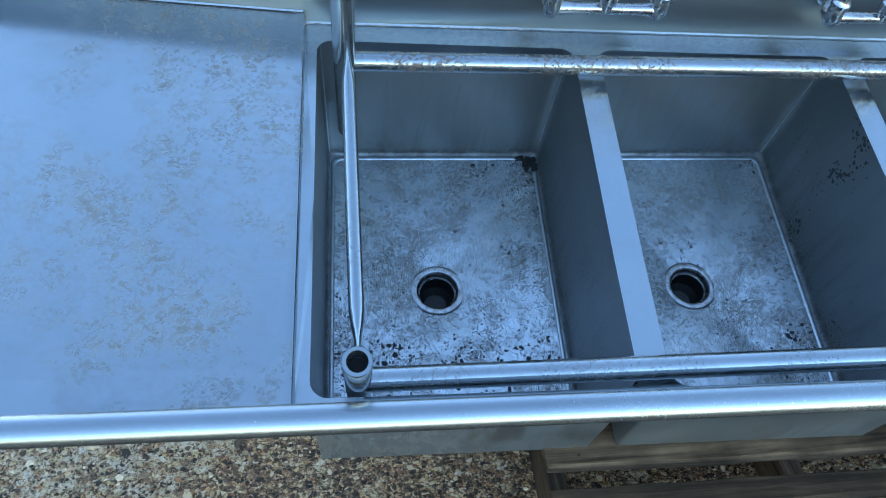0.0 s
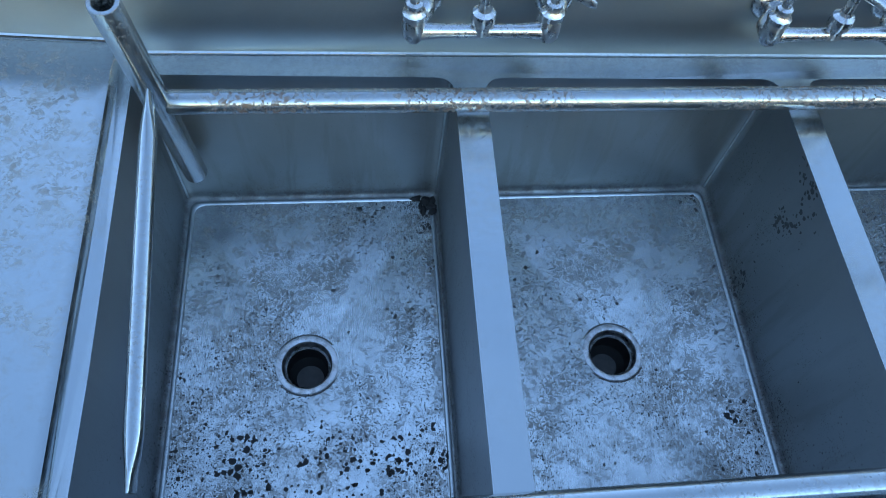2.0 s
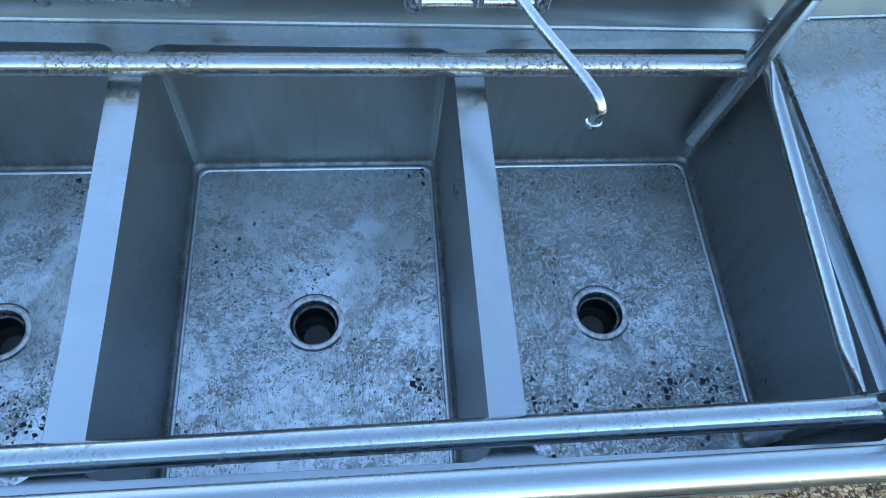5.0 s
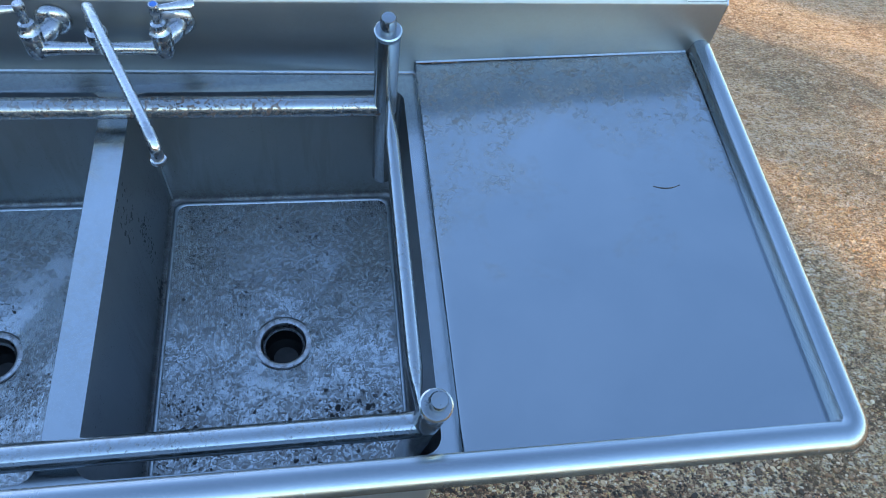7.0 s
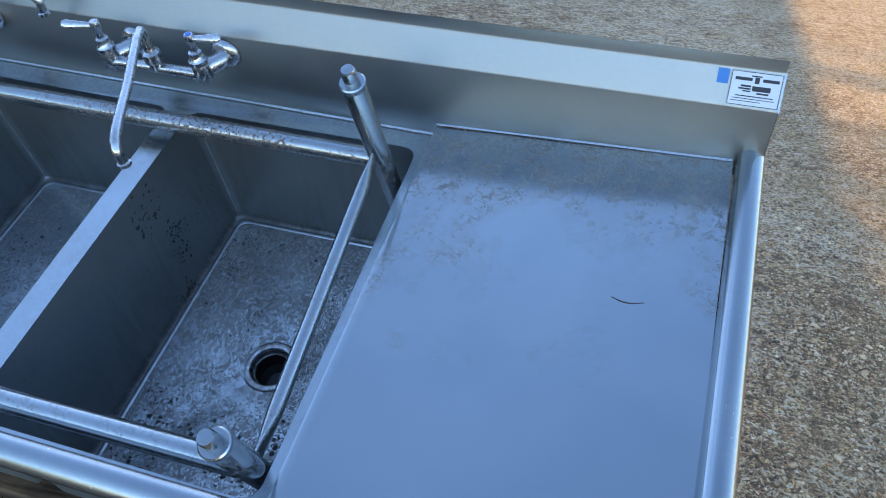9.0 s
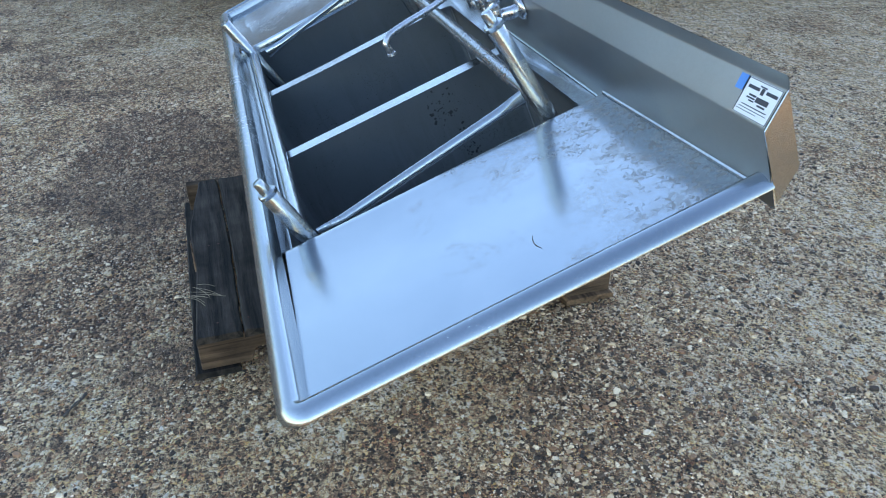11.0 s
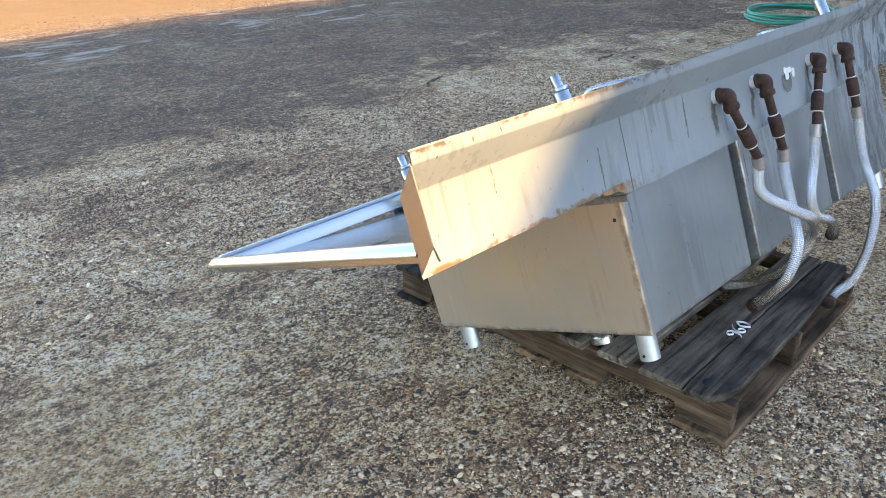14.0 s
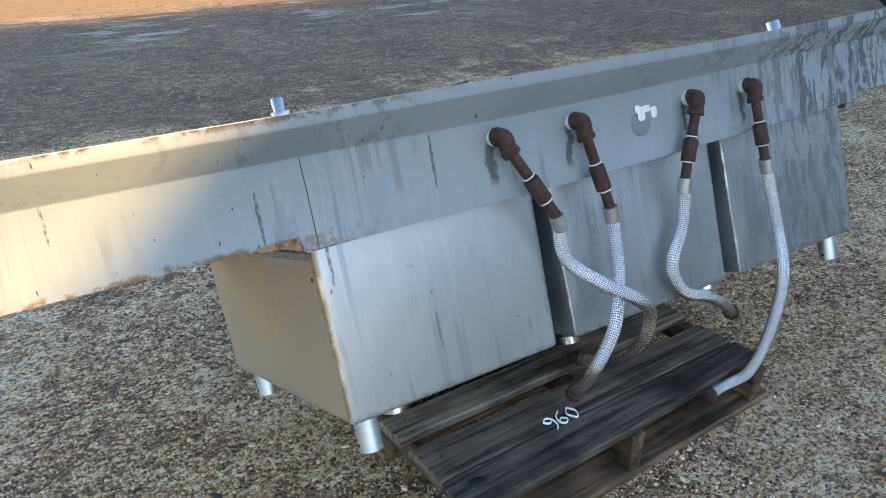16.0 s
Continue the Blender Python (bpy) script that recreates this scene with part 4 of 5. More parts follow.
def faucet(x, tip, reach, turn_a, turn_b, lift=0.0):
    """A wall faucet with two levers and a swing spout, its base midway between its flanges."""
    f = thing("faucet", SINK @ Matrix.Translation((0, 0, lift)), "chrome two-lever wall faucet with a long swing spout", "faucet", "faucets on the backsplash")
    wall_x, x = x, x - 0.017
    bm = bmesh.new()
    sweep(bm, [(x - 0.10, 0.622, 0.080), (x - 0.06, 0.622, 0.080), (x + 0.06, 0.622, 0.080), (x + 0.10, 0.622, 0.080)], [0.014, 0.0105, 0.0105, 0.014], 20)
    part("bridge", bm, CHROME, f)
    for s, turn in ((-1, turn_a), (1, turn_b)):
        cx, fx = x + s * 0.1016, wall_x + s * 0.1016
        bm = bmesh.new()
        sweep(bm, smooth_path([(fx, 0.688, 0.085), (fx, 0.664, 0.085), (cx, 0.640, 0.083), (cx, 0.622, 0.080)], 5), [0.0165] * 16, 20)
        lathe(bm, [(0.0, 0.062), (0.011, 0.064), (0.0165, 0.074), (0.0165, 0.104), (0.015, 0.108)], 24, Matrix.Translation((cx, 0.622, 0)))
        part("valve_body", bm, CHROME, f)
        bm = bmesh.new()
        lathe(bm, [(0.030, 0.0), (0.030, 0.004), (0.026, 0.010), (0.018, 0.014), (0.0, 0.014)], 32, toward((fx, 0.6870, 0.085), (0, -1, 0)))
        part("flange", bm, CHROME, f)
        bm = bmesh.new()
        lathe(bm, [(0.015, 0.106), (0.0180, 0.108), (0.0180, 0.117), (0.0125, 0.122), (0.0115, 0.127), (0.0125, 0.128), (0.0125, 0.134), (0.0075, 0.137), (0.0065, 0.152), (0.0090, 0.156), (0.0095, 0.168), (0.008, 0.172), (0.0, 0.172)], 12, Matrix.Translation((cx, 0.622, 0)))
        v = part("bonnet", bm, CHROME, f)
        d = Vector((math.cos(radians(turn)), math.sin(radians(turn)), 0.12)).normalized()
        p = Vector((cx, 0.622, 0.162))
        bm = bmesh.new()
        sweep(bm, [p, p + d * 0.012, p + d * 0.03, p + d * 0.056, p + d * 0.064], [0.0055, 0.0058, 0.0066, 0.0085, 0.005], 14, True, [(1, 0.7), (1, 0.55), (1, 0.4), (1, 0.28), (1, 0.28)])
        part("lever", bm, CHROME, v)
        bm = bmesh.new()
        lathe(bm, [(0.0, 0.0735), (0.0050, 0.0735), (0.0062, 0.0720)], 16, Matrix.Translation((cx, 0.622, 0.1)))
        part("index_button", bm, COLD if s > 0 else CHROME, v, "blue index button" if s > 0 else "")
    bm = bmesh.new()
    lathe(bm, [(0.013, 0.078), (0.013, 0.094), (0.0175, 0.098), (0.0185, 0.108), (0.0175, 0.117), (0.0105, 0.122), (0.009, 0.128)], 14, Matrix.Translation((x, 0.622, 0)))
    part("spout_hub", bm, CHROME, f)
    a, t = Vector((x, 0.622, 0.118)), Vector(tip)
    d = Vector((t.x - a.x, t.y - a.y, 0))
    d.normalize()
    rise, top = 0.170, t.z + reach
    pts = smooth_path([a, a + Vector((0, 0, 0.045)), Vector((a.x, a.y, rise)) + d * 0.018], 6)[:-1]
    end = Vector((t.x, t.y, top))
    pts += [Vector((a.x, a.y, rise)) + d * 0.018, Vector((a.x, a.y, rise + 0.004)) + d * 0.04]
    pts += smooth_path([Vector((a.x, a.y, top - 0.008)).lerp(end, 0.5), end - d * 0.03, end + d * 0.002 - Vector((0, 0, 0.012)), t + d * 0.003 + Vector((0, 0, reach * 0.4)), t], 6)
    bm = bmesh.new()
    sweep(bm, pts, 0.0085, 16)
    sp = part("spout", bm, CHROME, f)
    bm = bmesh.new()
    lathe(bm, [(0.0087, 0.004), (0.0115, 0.002), (0.0115, -0.004), (0.007, -0.005), (0.006, 0.002)], 20, toward(t, (-d * 0.1 + Vector((0, 0, 1)))))
    part("nozzle_ring", bm, CHROME, sp)


faucet(0.5745, (0.866, 0.652, 0.140), 0.042, 178, -45, 0.010)
faucet(1.1305, (1.241, 0.335, 0.130), 0.044, 196, 4)

# ---- supply pipes and braided hoses behind the backsplash ----
m = Mat("braided steel", 0.24, 1.0)
uv = m.t.nodes.new("ShaderNodeTexCoord").outputs["UV"]
u, v = m.math("MULTIPLY", m.axis(0, uv), 2 * math.pi * 11), m.math("MULTIPLY", m.axis(1, uv), 620.0)
weave = m.math("MULTIPLY", m.math("SINE", m.math("ADD", u, v)), m.math("SINE", m.math("SUBTRACT", u, v)))
weave = m.math("ADD", m.math("MULTIPLY", weave, 0.5), 0.5)
m.set("Base Color", m.mix(m.ramp(weave, (0.22, 0), (0.52, 1)), (0.24, 0.24, 0.24), (0.78, 0.78, 0.78)))
m.bump(weave, 0.7, 0.003)
BRAID = m.m
m = Mat("hose ferrule", 0.5, 0.8)
m.set("Base Color", m.mix(m.noise(60, 4), (0.25, 0.22, 0.2), (0.45, 0.43, 0.42)))
FERRULE = m.m


def supply(pipe, hose):
    """A rusty elbow, nipple and coupling, then a braided hose with a rusty end, in world places."""
    h = thing("supply_hose", Matrix(), "braided steel supply hose on rusty iron pipe fittings", "hose", "hoses behind the sink")
    p = [Vector(q) for q in pipe]
    out = SINK.to_3x3() @ Vector((0, 1, 0))
    base = p[0]
    p[1] = base + out * 0.036 + Vector((0.15 * (p[1].x - base.x), 0, -0.016))
    d = (p[2] - p[1]).normalized()
    bm = bmesh.new()
    sweep(bm, [base - out * 0.004, base + out * 0.016], 0.0165, 20)
    part("pipe_thread", bm, TAPE, h, "white thread tape")
    bm = bmesh.new()
    bend = smooth_path([base + out * 0.012, base + out * 0.022, base + out * 0.033 + d * 0.006, p[1] + d * 0.012, p[1] + d * 0.026], 6)
    last = len(bend) - 1
    sweep(bm, bend, [0.0192 if k < 4 or k > last - 5 else 0.0168 for k in range(last + 1)], 22)
    part("elbow", bm, RUST, h)
    bm = bmesh.new()
    sweep(bm, [p[1] + d * 0.02, p[2]], 0.0112, 18)
    n = part("nipple", bm, RUST, h)
    for f in (0.42, 0.74):
        bm = bmesh.new()
        c = p[1].lerp(p[2], f)
        sweep(bm, [c - d * 0.0012, c + d * 0.0012], 0.0132 if f < 0.7 else 0.0150, 16)
        part("tape_wrap", bm, TAPE, n)
    bm = bmesh.new()
    a, b = p[1].lerp(p[2], 0.45), p[1].lerp(p[2], 0.73)
    sweep(bm, [a, a + d * 0.003, b - d * 0.003, b], [0.0150, 0.0166, 0.0166, 0.0150], 18)
    part("coupling", bm, RUST, h)
    line = smooth_path([p[2] - d * 0.004, *hose], 8)
    bm = bmesh.new()
    sweep(bm, line, 0.0145, 16)
    part("hose", bm, BRAID, h)
    bm = bmesh.new()
    sweep(bm, [p[2] - d * 0.012, p[2] + (Vector(hose[0]) - p[2]).normalized() * 0.022], 0.0160, 18)
    part("ferrule", bm, FERRULE, h)
    e = (line[-1] - line[-2]).normalized()
    bm = bmesh.new()
    sweep(bm, [line[-1] - e * 0.012, line[-1] - e * 0.010, line[-1] + e * 0.012, line[-1] + e * 0.014], [0.0165, 0.0205, 0.0205, 0.0165], 8)
    part("end_nut", bm, RUST, h)


def behind(x):
    return SINK @ Vector((x, 0.692, 0.086))


supply([behind(1.233), (1.215, 0.686, 0.789), (1.128, 0.706, 0.659)],
       [(1.112, 0.718, 0.573), (1.061, 0.789, 0.527), (0.998, 0.817, 0.491), (0.926, 0.802, 0.423), (0.909, 0.779, 0.333), (0.894, 0.711, 0.247), (0.868, 0.632, 0.180), (0.873, 0.555, 0.148)])
supply([behind(1.031), (1.020, 0.686, 0.789), (0.982, 0.708, 0.644)],
       [(0.974, 0.714, 0.596), (0.989, 0.755, 0.512), (1.044, 0.810, 0.436), (1.090, 0.818, 0.361), (1.085, 0.783, 0.290), (1.069, 0.740, 0.232)])
supply([behind(0.677), (0.704, 0.684, 0.789), (0.740, 0.694, 0.654)],
       [(0.742, 0.708, 0.557), (0.792, 0.735, 0.478), (0.758, 0.752, 0.407), (0.682, 0.763, 0.375), (0.602, 0.756, 0.327), (0.530, 0.738, 0.270)])
supply([behind(0.473), (0.490, 0.684, 0.789), (0.464, 0.710, 0.654)],
       [(0.425, 0.748, 0.499), (0.470, 0.821, 0.396), (0.521, 0.848, 0.262), (0.547, 0.832, 0.147), (0.595, 0.806, 0.108), (0.672, 0.813, 0.109)])

# ---- label on the backsplash slope ----
PAPER = Mat("silver label", 0.35, 0.3, (0.62, 0.63, 0.64)).m
INK = Mat("label ink", 0.5, 0.0, (0.02, 0.022, 0.03)).m
BLUE = Mat("blue sticker", 0.4, 0.0, (0.05, 0.19, 0.5)).m
SLOPE = Matrix.Translation((2.196, 0.7125, 0.1435)) @ Euler((radians(45), 0, 0)).to_matrix().to_4x4()


def plate(name, x0, x1, y0, y1, z, material, parent, label=""):
    bm = bmesh.new()
    box(bm, (x0, y0, z), (x1, y1, z + 0.0005))
    for v in bm.verts:
        v.co = SLOPE @ v.co
    return part(name, bm, material, parent, label, smooth=False)


tag = plate("label", -0.041, 0.038, -0.0275, 0.0275, 0.0012, PAPER, splash, "silver maker's label with dark print")
for box4 in ((-0.0405, 0.0375, 0.0258, 0.0268), (-0.0405, 0.0375, -0.0270, -0.0260), (-0.0405, -0.0395, -0.027, 0.027), (0.0365, 0.0375, -0.027, 0.027),
             (-0.034, -0.008, 0.0125, 0.0175), (0.008, 0.033, 0.0125, 0.0175), (-0.004, 0.003, 0.009, 0.019), (-0.010, 0.006, 0.0195, 0.0215),
             (-0.024, -0.008, 0.0025, 0.0055), (-0.027, -0.008, -0.0015, 0.0010), (-0.020, -0.008, -0.0050, -0.0030), (-0.006, 0.022, -0.0030, 0.0050),
             (0.002, 0.020, -0.0075, -0.0048), (-0.030, 0.028, -0.0125, -0.0110), (-0.034, 0.030, -0.0165, -0.0155), (-0.036, 0.010, -0.0205, -0.0195)):
    plate("print", *box4, 0.0020, INK, tag)
plate("sticker", -0.062, -0.044, 0.004, 0.0275, 0.0012, BLUE, splash, "small blue sticker")

# ---- pallet ----
PALLET = pose(0.930, 0.235, 0.0, 0, 0, 2.2)
pallet = thing("pallet", PALLET, "weathered grey wooden stringer pallet lying on the gravel", "pallet")
rng = random.Random(7)


def plank(name, x0, x1, front, back, z, thick, material, label=""):
    """A worn plank along x; front and back give its long edges as (x, y) pairs in order."""
    bm = bmesh.new()
    n = 22
    rings = []
    for k in range(n + 1):
        x = x0 + (x1 - x0) * k / n
        f, b = (float(np.interp(x, *zip(*e))) for e in (front, back))
        f += 0.0035 * noise.noise((x * 11, f * 9, z)) + 0.002 * noise.noise((x * 37, f * 9, z))
        b += 0.0035 * noise.noise((x * 11, b * 9, z + 4)) + 0.002 * noise.noise((x * 37, b * 9, z))
        lift = 0.003 * noise.noise((x * 3, f * 5, 2.0))
        wear = 0.004 if 0 < k < n else 0.007
        skew = 0.006 * noise.noise((f * 31, x0, 1.0)) if k in (0, n) else 0.0
        row = [(f, z), (b, z), (b, z + thick - wear), (b - wear, z + thick), ((f + b) / 2, z + thick + 0.0015 * noise.noise((x * 8, f * 20, 6.0))), (f + wear, z + thick), (f, z + thick - wear)]
        rings.append([bm.verts.new((x + skew * (1 if q % 2 else -1), y, zz + lift)) for q, (y, zz) in enumerate(row)])
    for p, q in zip(rings, rings[1:]):
        for k in range(7):
            bm.faces.new((p[k], p[(k + 1) % 7], q[(k + 1) % 7], q[k]))
    bm.faces.new(rings[0]), bm.faces.new(rings[-1][::-1])
    return part(name, bm, material, pallet, label)


def runner(x, rack=0.0):
    """A stringer on edge with the two fork notches cut in its underside."""
    low, high, cut = 0.020, 0.118, 0.060
    side = [(-0.565, low), (-0.44, low), (-0.425, cut), (-0.235, cut), (-0.22, low), (0.235, low), (0.25, cut), (0.445, cut), (0.46, low), (0.60, low)]
    n = 26
    side += [(0.60 - 1.165 * k / n, high) for k in range(n + 1)]
    bm = bmesh.new()
    f = bm.faces.new([bm.verts.new((x - 0.019, y, z)) for y, z in side])
    g = bmesh.ops.extrude_face_region(bm, geom=[f])
    bmesh.ops.translate(bm, verts=[v for v in g["geom"] if isinstance(v, bmesh.types.BMVert)], vec=(0.038, 0, 0))
    bmesh.ops.recalc_face_normals(bm, faces=bm.faces[:])
    for v in bm.verts:
        v.co += Vector((rack * (v.co.y - 0.55) + noise.noise(v.co * 9) * 0.004, noise.noise(v.co * 8 + Vector((5, 0, 0))) * 0.005, 0))
    bmesh.ops.bevel(bm, geom=[e for e in bm.edges if e.calc_face_angle(0) > 0.8], offset=0.003, segments=1, affect="EDGES")
    part("runner", bm, WOOD_RUN, pallet, "brown notched stringer", smooth=False)


for x, rack in ((-0.440, 0.062), (0.030, 0.072), (0.465, 0.0)):
    runner(x, rack)
WEST, EAST = -0.462, 0.516
DECK = (  # front edge, back edge, material, label
    (((WEST, -0.520), (-0.10, -0.560), (0.18, -0.549), (EAST, -0.564)), ((WEST, -0.456), (0.0, -0.447), (EAST, -0.4515)), WOOD_DARK, "damp black front plank with a wavy edge"),
    (((WEST, -0.452), (0.0, -0.443), (EAST, -0.4475)), ((WEST, -0.362), (-0.2, -0.350), (0.1, -0.361), (EAST, -0.367)), WOOD_DARK, "damp dark plank"),
    (((-0.507, -0.304), (EAST, -0.300)), ((-0.507, -0.240), (-0.12, -0.247), (0.15, -0.251), (EAST, -0.248)), WOOD_PALE, "light brown plank"),
    (((-0.507, -0.192), (-0.19, -0.204), (0.10, -0.208), (EAST, -0.205)), ((-0.507, -0.105), (EAST, -0.112)), WOOD_PALE, "brown plank with a worn edge"),
    (((WEST, -0.050), (EAST, -0.056)), ((WEST, 0.038), (EAST, 0.034)), WOOD_DECK, ""),
    (((WEST, 0.100), (EAST, 0.094)), ((WEST, 0.182), (EAST, 0.180)), WOOD_DECK, ""),
    (((WEST, 0.236), (EAST, 0.226)), ((WEST, 0.332), (EAST, 0.316)), WOOD_DECK, ""),
    (((WEST, 0.382), (EAST, 0.352)), ((WEST, 0.486), (EAST, 0.474)), WOOD_DECK, "grey plank with chalked figures"),
    (((WEST, 0.490), (EAST, 0.478)), ((WEST, 0.566), (0.0, 0.588), (0.42, 0.588), (0.49, 0.572), (EAST, 0.550)), WOOD_WET, "dark rear plank with a rounded corner"),
)
for front, back, material, label in DECK:
    deck = plank("deck_board", front[0][0] + rng.uniform(-0.008, 0.008), EAST + rng.uniform(-0.008, 0.006), front, back, 0.119, 0.020, material, label)
    for x in (-0.440, 0.030, 0.465):
        for e in (0.28, 0.72):
            bm = bmesh.new()
            y = front[0][1] * (1 - e) + back[0][1] * e + rng.uniform(-0.006, 0.006)
            lathe(bm, [(0.0, 0.0012), (0.0028, 0.0010), (0.0034, 0.0)], 8, Matrix.Translation((x + rng.uniform(-0.01, 0.01), y, 0.1392)))
            part("nail_head", bm, RUST, deck)
for x0, x1, y0, y1, material in ((-0.565, 0.492, -0.585, -0.470, WOOD_DARK), (-0.48, 0.495, -0.062, 0.064, WOOD_PALE), (-0.48, 0.498, 0.114, 0.224, WOOD_PALE), (-0.50, 0.500, 0.452, 0.606, WOOD_PALE)):
    plank("bottom_board", x0, x1, ((x0, y0), (x1, y0)), ((x0, y1), (x1, y1)), 0.001, 0.018, material)

CHALK = Mat("white chalk", 0.9, 0.0, (0.8, 0.8, 0.78)).m


def chalk_digit(points, closed=False):
    bm = bmesh.new()
    line = smooth_path([*points, points[0]] if closed else points, 5)
    sweep(bm, [Vector((x, y, 0.1425)) for x, y in line], 0.0032, 6, True, [(1, 0.5)] * len(line))
    part("chalk_mark", bm, CHALK, pallet, "chalked number 960")


# the digits 9, 6 and 0, read from the back of the pallet
for name, pts in (("9", [(0.012, 0.012), (0.0, 0.02), (-0.012, 0.012), (0.0, 0.002), (0.012, 0.010), (0.010, -0.012), (0.0, -0.022)]),
                  ("6", [(0.010, 0.024), (-0.006, 0.012), (-0.012, -0.008), (0.0, -0.018), (0.011, -0.008), (0.0, 0.002), (-0.010, -0.006)]),
                  ("0", [(0.0, 0.022), (-0.013, 0.004), (0.0, -0.018), (0.013, 0.002), (0.002, 0.023)])):
    ox = {"9": 0.196, "6": 0.163, "0": 0.128}[name]
    chalk_digit([(ox - x, 0.470 - y) for x, y in pts])

# black lens painted for the dark of a knot hole
bm = bmesh.new()
bmesh.ops.create_icosphere(bm, subdivisions=2, radius=1.0, matrix=Matrix.Translation((0.452, 0.520, 0.1395)) @ Matrix.Diagonal((0.024, 0.016, 0.0035, 1)))
part("knot_hole", bm, BLACK, pallet, "black lens for the dark of a knot hole")

# ---- barn added out of view, outlined to shade the yard ----
barn = thing("barn", pose(0, 12.0, 0), "large plain grey barn added out of view to shade the yard", "barn")
m = Mat("barn boards", 0.8)
m.set("Base Color", m.mix(m.noise(3, 4, 0.6, m.scaled(8, 1, 0.4)), (0.20, 0.21, 0.225), (0.30, 0.31, 0.325)))
BARN = m.m
out = [(-30, 0), (-1.6, 0), (-1.6, 3.4), (-3.20, 4.62), (-4.02, 5.23), (-4.42, 5.71), (-8.3, 7.58), (-30, 7.58)]
bm = bmesh.new()
f = bm.faces.new([bm.verts.new((x, 0, z)) for x, z in out])
g = bmesh.ops.extrude_face_region(bm, geom=[f])
bmesh.ops.translate(bm, verts=[v for v in g["geom"] if isinstance(v, bmesh.types.BMVert)], vec=(0, 3, 0))
part("wall", bm, BARN, barn, smooth=False)

# ---- tree added out of view behind the barn's corner, which dapples the sun ----
m = Mat("bark", 0.9)
m.set("Base Color", m.mix(m.noise(8, 5, 0.7, m.scaled(4, 4, 1)), (0.07, 0.055, 0.04), (0.17, 0.14, 0.11)))
BARK = m.m
m = Mat("leaves", 0.6)
m.set("Base Color", m.mix(m.island(), (0.04, 0.065, 0.02), (0.09, 0.12, 0.04)))
LEAF = m.m
tree = thing("tree", pose(-6.1, 16.6, 0), "tall leafy tree added out of view to dapple the sun", "tree")
rng = random.Random(11)
bm = bmesh.new()
sweep(bm, smooth_path([(0, 0, 0), (0.1, 0, 2.0), (-0.1, 0.1, 3.8), (0.1, 0, 5.4), (0.0, 0, 6.5)], 4), [0.24 - 0.011 * k for k in range(17)], 12)
ends = []
limbs = []
for k in range(22):
    z, a, reach = rng.uniform(4.2, 6.0), rng.uniform(0, 6.28), rng.uniform(0.3, 0.8)
    limbs.append((z, (reach * math.cos(a), 0.6 * reach * math.sin(a), z + rng.uniform(0.1, 0.4)), 38))
# limbs set where they throw bands of shade off the sink's end
for x, z in ((1.42, 5.95), (1.52, 6.15), (2.20, 5.72), (2.32, 5.98), (3.20, 5.20), (3.42, 5.42), (3.9, 5.45)):
    limbs.append((4.6 + 0.2 * (z - 5.0), (x, rng.uniform(-0.4, 0.4), z), 62))
for z, e, count in limbs:
    e = Vector(e)
    line = smooth_path([(0, 0, z), e * 0.5 + Vector((0, 0, z * 0.5 + 0.05)), e], 4)
    sweep(bm, line, [0.036 - 0.0032 * q for q in range(len(line))], 6)
    ends.append((e, count))
part("trunk", bm, BARK, tree)
bm = bmesh.new()
for e, count in ends:
    for k in range(count):
        wide = 0.28 if count < 50 else 0.12
        p = e + Vector((rng.gauss(0, wide), rng.gauss(0, 0.35), rng.gauss(0, wide)))
        q = Euler((rng.uniform(0, 6.3), rng.uniform(0, 6.3), rng.uniform(0, 6.3))).to_matrix()
        w = rng.uniform(0.05, 0.11)
        bm.faces.new([bm.verts.new(p + q @ Vector(c) * w) for c in ((-1, 0, 0), (0, -0.5, 0.1), (1, 0, 0), (0, 0.5, 0.1))])
part("crown", bm, LEAF, tree, smooth=False)

# ---- woods added out of view past the yard, mirrored in the drainboard ----
bm = bmesh.new()
rng = random.Random(5)
for k in range(70):
    x, y = -24 + rng.uniform(-4, 4), -34 + 56 * k / 70 + rng.uniform(-0.6, 0.6)
    # taller stretch darkens the drainboard's reflection
    tall = -13.5 < y < 4.0
    top, wide = rng.uniform(*((3.4, 8.2) if tall else (2.2, 4.4))), rng.uniform(*((0.7, 1.3) if tall else (1.2, 2.2)))
    for q in range(240 if tall else 150):
        u = rng.random()
        p = Vector((x + rng.gauss(0, wide * 0.55), y + rng.gauss(0, wide * 0.55), 0.6 + (top - 0.6) * u))
        r = Euler((rng.uniform(0, 6.3), rng.uniform(0, 6.3), rng.uniform(0, 6.3))).to_matrix()
        w = rng.uniform(0.25, 0.5)
        bm.faces.new([bm.verts.new(p + r @ Vector(c) * w) for c in ((-1, -0.2, 0), (0, -0.6, 0.2), (1, 0.1, 0), (0.1, 0.6, 0.2))])
tagged(part("woods", bm, LEAF, smooth=False), "dense green woods added out of view past the yard", "woods", kind="stuff")

# ---- parked pickup ----
m = Mat("grey truck paint", 0.25, 0.0, (0.20, 0.185, 0.18))
m.set("Roughness", m.ramp(m.noise(8, 4), (0.3, 0.2), (0.8, 0.4)))
PAINT = m.m
m = Mat("tyre rubber", 0.75)
m.set("Base Color", m.mix(m.noise(30, 4), (0.007, 0.007, 0.008), (0.020, 0.019, 0.018)))
m.set("Specular IOR Level", 0.2)
m.bump(m.noise(90, 3), 0.3, 0.003)
RUBBER = m.m
ALLOY = Mat("machined alloy", 0.3, 1.0, (0.52, 0.52, 0.53)).m
GLOSS = Mat("black gloss wheel", 0.25, 0.0, (0.012, 0.012, 0.013)).m
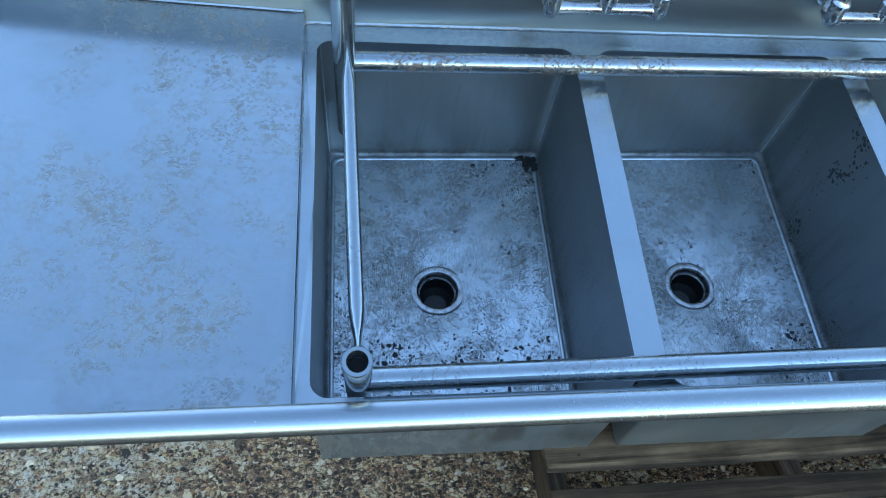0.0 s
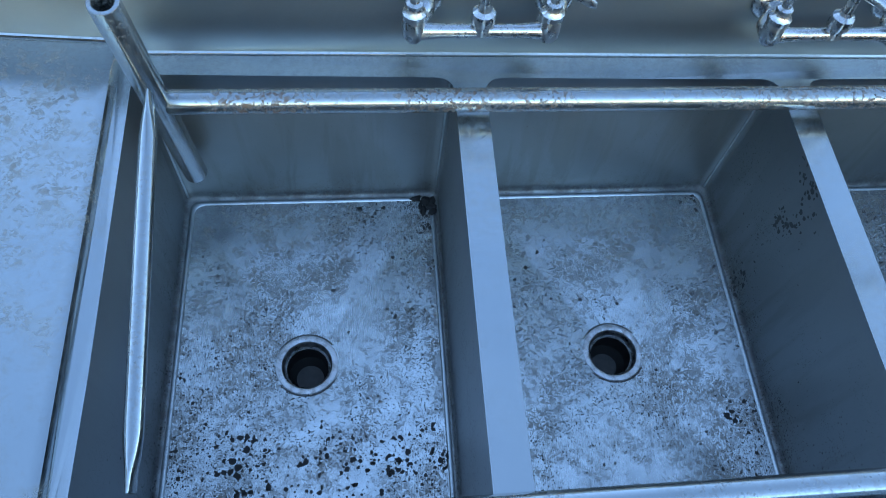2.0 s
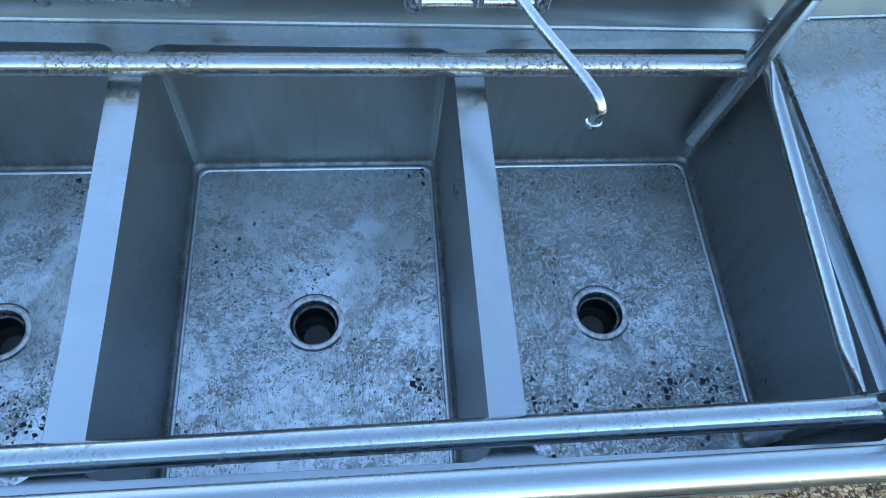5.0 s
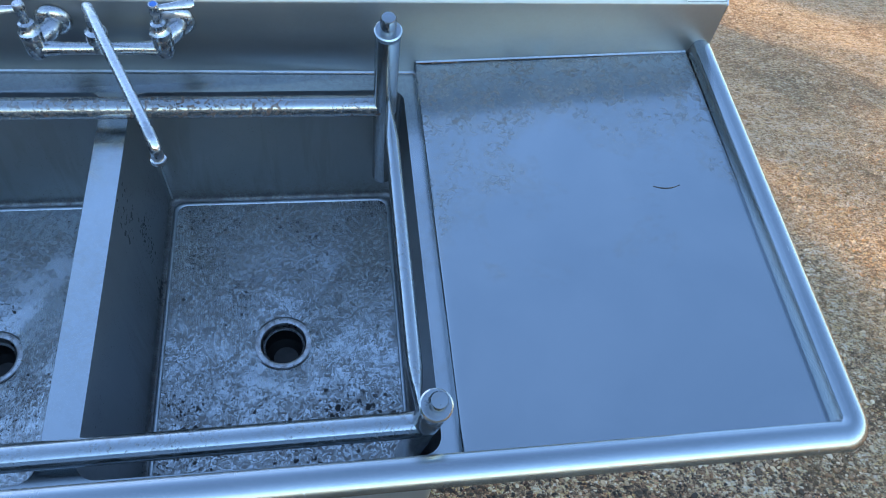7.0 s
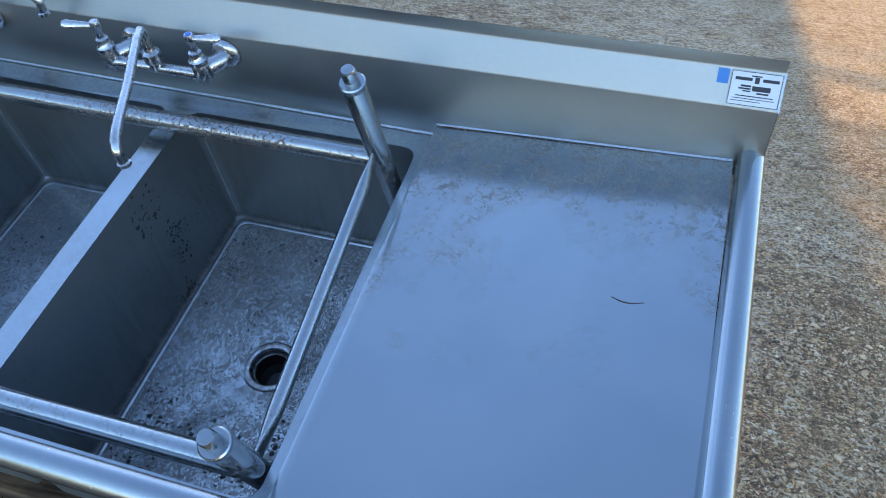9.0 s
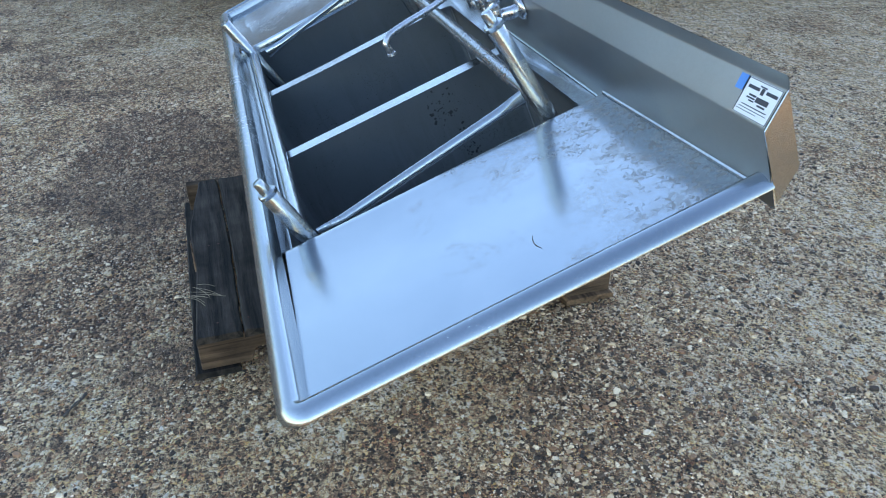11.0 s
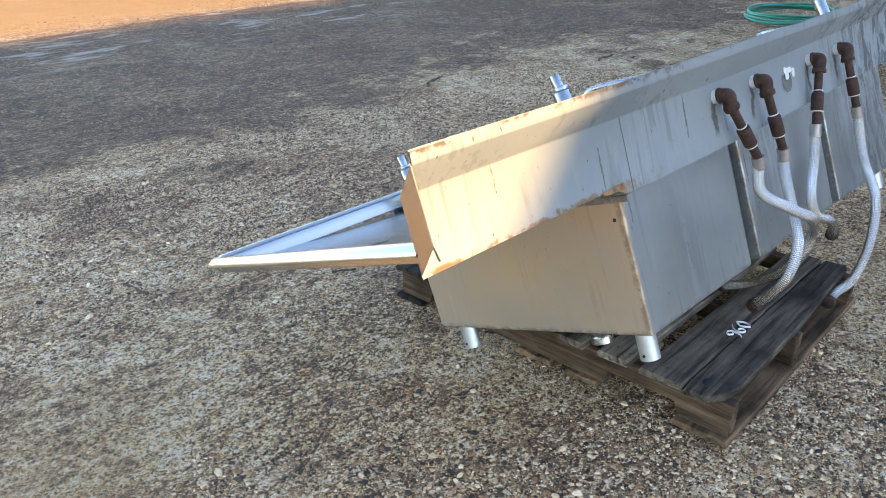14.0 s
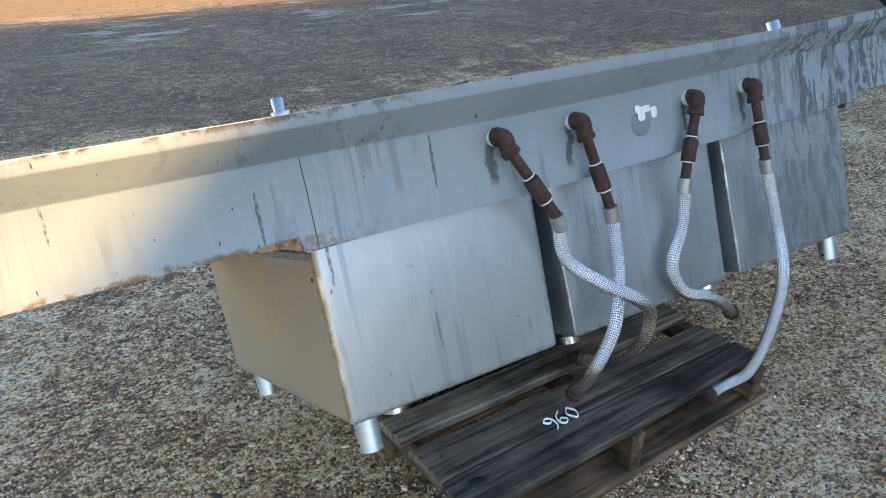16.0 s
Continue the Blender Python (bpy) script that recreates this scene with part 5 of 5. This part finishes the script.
truck = thing("pickup_truck", pose(-2.68, 0.30, 0), "grey parked pickup truck with machined alloy wheels", "truck")


def wheel(y, x=0.0, s=1):
    at = pose(x, y, 0.385) @ pose(0, 0, 0, 0, 90 * s, 0)
    bm = bmesh.new()
    lathe(bm, [(0.245, -0.02), (0.262, -0.004), (0.30, 0.002), (0.345, -0.006), (0.372, -0.03), (0.385, -0.06), (0.385, -0.20), (0.37, -0.23), (0.30, -0.25), (0.24, -0.24)], 64)
    w = part("wheel", bm, RUBBER, truck, at=at, label="black rubber tyre on an alloy wheel")
    bm = bmesh.new()
    lathe(bm, [(0.248, -0.022), (0.252, -0.010), (0.242, -0.008), (0.235, -0.03), (0.222, -0.10), (0.215, -0.2)], 64)
    part("rim", bm, ALLOY, w)
    bm = bmesh.new()
    lathe(bm, [(0.22, -0.07), (0.10, -0.05), (0.075, -0.03), (0.0, -0.03)], 48)
    part("wheel_disc", bm, GLOSS, w, "black recessed wheel face")
    for k in range(6):
        for side in (-1, 1):
            bm = bmesh.new()
            a0, a1, a2 = (radians(60 * k + side * q) for q in (7, 11, 15))
            pts = [(r * math.cos(a), r * math.sin(a), z) for r, a, z in ((0.075, a0, -0.022), (0.15, a1, -0.018), (0.238, a2, -0.014))]
            sweep(bm, smooth_path(pts, 4), [0.011 + 0.0009 * q for q in range(9)], 8, True)
            part("spoke", bm, ALLOY, w)
        bm = bmesh.new()
        lathe(bm, [(0.011, -0.03), (0.011, -0.012), (0.007, -0.006), (0.0, -0.006)], 8, Matrix.Translation((0.062 * math.cos(radians(60 * k)), 0.062 * math.sin(radians(60 * k)), 0)))
        part("lug_nut", bm, CHROME, w)
    bm = bmesh.new()
    lathe(bm, [(0.034, -0.03), (0.034, -0.01), (0.03, -0.004), (0.0, -0.002)], 32)
    part("hub_cap", bm, GLOSS, w)


wheel(0.0)
wheel(3.4)
bm = bmesh.new()
side = [(-0.85, 0.60), (-0.86, 0.95), (-0.82, 1.33), (-0.78, 1.36), (0.92, 1.38), (0.98, 1.42), (1.10, 1.84), (1.25, 1.90), (2.30, 1.91), (2.55, 1.84), (3.15, 1.38), (4.15, 1.24), (4.36, 1.10), (4.42, 0.6), (4.30, 0.45), (3.85, 0.45)]
side += [(3.4 + 0.47 * math.cos(radians(a)), 0.40 + 0.47 * math.sin(radians(a))) for a in range(0, 181, 15)]
side += [(2.93, 0.36), (0.47, 0.36)] + [(0.47 * math.cos(radians(a)), 0.40 + 0.47 * math.sin(radians(a))) for a in range(0, 181, 15)] + [(-0.47, 0.5)]
f = bm.faces.new([bm.verts.new((-0.02, y, z)) for y, z in side])
g = bmesh.ops.extrude_face_region(bm, geom=[f])
bmesh.ops.translate(bm, verts=[v for v in g["geom"] if isinstance(v, bmesh.types.BMVert)], vec=(-1.8, 0, 0))
part("body", bm, PAINT, truck, smooth=False)

# ---- tyre behind the coiled hose ----
bm = bmesh.new()
lathe(bm, [(0.20, -0.09), (0.215, -0.105), (0.30, -0.115), (0.345, -0.10), (0.362, -0.06), (0.365, 0.0), (0.362, 0.06), (0.345, 0.10), (0.30, 0.115), (0.215, 0.105), (0.20, 0.09), (0.195, 0.0)], 48, pose(-6.78, -2.62, 0.362, 0, 86, 28), True)
tagged(part("tyre", bm, RUBBER), "black rubber tyre standing behind the coiled hose", "tyre")

# ---- small things in the yard ----
m = Mat("green hose", 0.4)
m.set("Base Color", m.mix(m.noise(12, 3), (0.01, 0.16, 0.10), (0.03, 0.26, 0.17)))
coil = thing("garden_hose", pose(-5.25, -1.75, 0.0), "coiled green garden hose lying on the gravel", "hose")
bm = bmesh.new()
turns = []
for k in range(150):
    a = 2 * math.pi * k / 34
    r = 0.55 + 0.03 * math.sin(k * 0.21) + 0.035 * math.sin(k * 0.043)
    turns.append((r * math.cos(a), 0.75 * r * math.sin(a), 0.02 + 0.018 * (k / 34) + 0.006 * math.sin(k * 0.7)))
sweep(bm, turns, 0.012, 8)
part("hose", bm, m.m, coil)

m = Mat("dry stick", 0.85)
m.set("Base Color", m.mix(m.noise(40, 4, 0.6, m.scaled(1, 8, 8)), (0.03, 0.024, 0.018), (0.10, 0.08, 0.06)))
STICK = m.m
for x, y, turn, length, r in ((-0.86, -2.50, 20, 0.22, 0.011), (-2.35, -2.05, 5, 0.24, 0.010), (0.1, -1.2, 60, 0.10, 0.006), (1.45, -0.62, 150, 0.09, 0.005), (2.05, -1.05, 100, 0.12, 0.005), (-0.2, 1.9, 40, 0.16, 0.006)):
    st = thing("stick", pose(x, y, swell(x, y) + r, 0, 0, turn), "short dark dry stick on the gravel", "stick", "sticks on the gravel")
    bm = bmesh.new()
    line = smooth_path([(-length / 2, 0, 0), (-length / 6, length * 0.03, 0.001), (length / 5, -length * 0.02, 0.002), (length / 2, length * 0.04, 0)], 4)
    sweep(bm, line, [r * (0.7 + 0.3 * math.sin(k * 1.3)) for k in range(len(line))], 7)
    part("twig", bm, STICK, st)
tw = thing("twig", SINK, "thin curved dry twig lying on the drainboard", "twig")
bm = bmesh.new()
line = smooth_path([(2.040, 0.358, 0.0026), (2.054, 0.353, 0.0034), (2.070, 0.352, 0.0042), (2.088, 0.357, 0.0051)], 5)
sweep(bm, line, [0.0005] * 4 + [0.0008] * (len(line) - 8) + [0.0004] * 4, 6)
part("stem", bm, STICK, tw)
m = Mat("straw", 0.7, 0.0, (0.26, 0.21, 0.13))
rng = random.Random(3)
bundle = thing("straw", pose(1.26, -0.30, 0.142), "few dry straws on the pallet's edge", "straw")
for k in range(9):
    bm = bmesh.new()
    a, l = rng.uniform(0.3, 1.6), rng.uniform(0.05, 0.1)
    o = Vector((rng.uniform(-0.04, 0.04), rng.uniform(-0.03, 0.03), 0.003))
    d = Vector((math.cos(a), math.sin(a), 0))
    sweep(bm, smooth_path([o - d * l / 2, o + Vector((0.004, 0.002, 0.006)), o + d * l / 2], 3), 0.0006, 4)
    part("blade", bm, m.m, bundle)
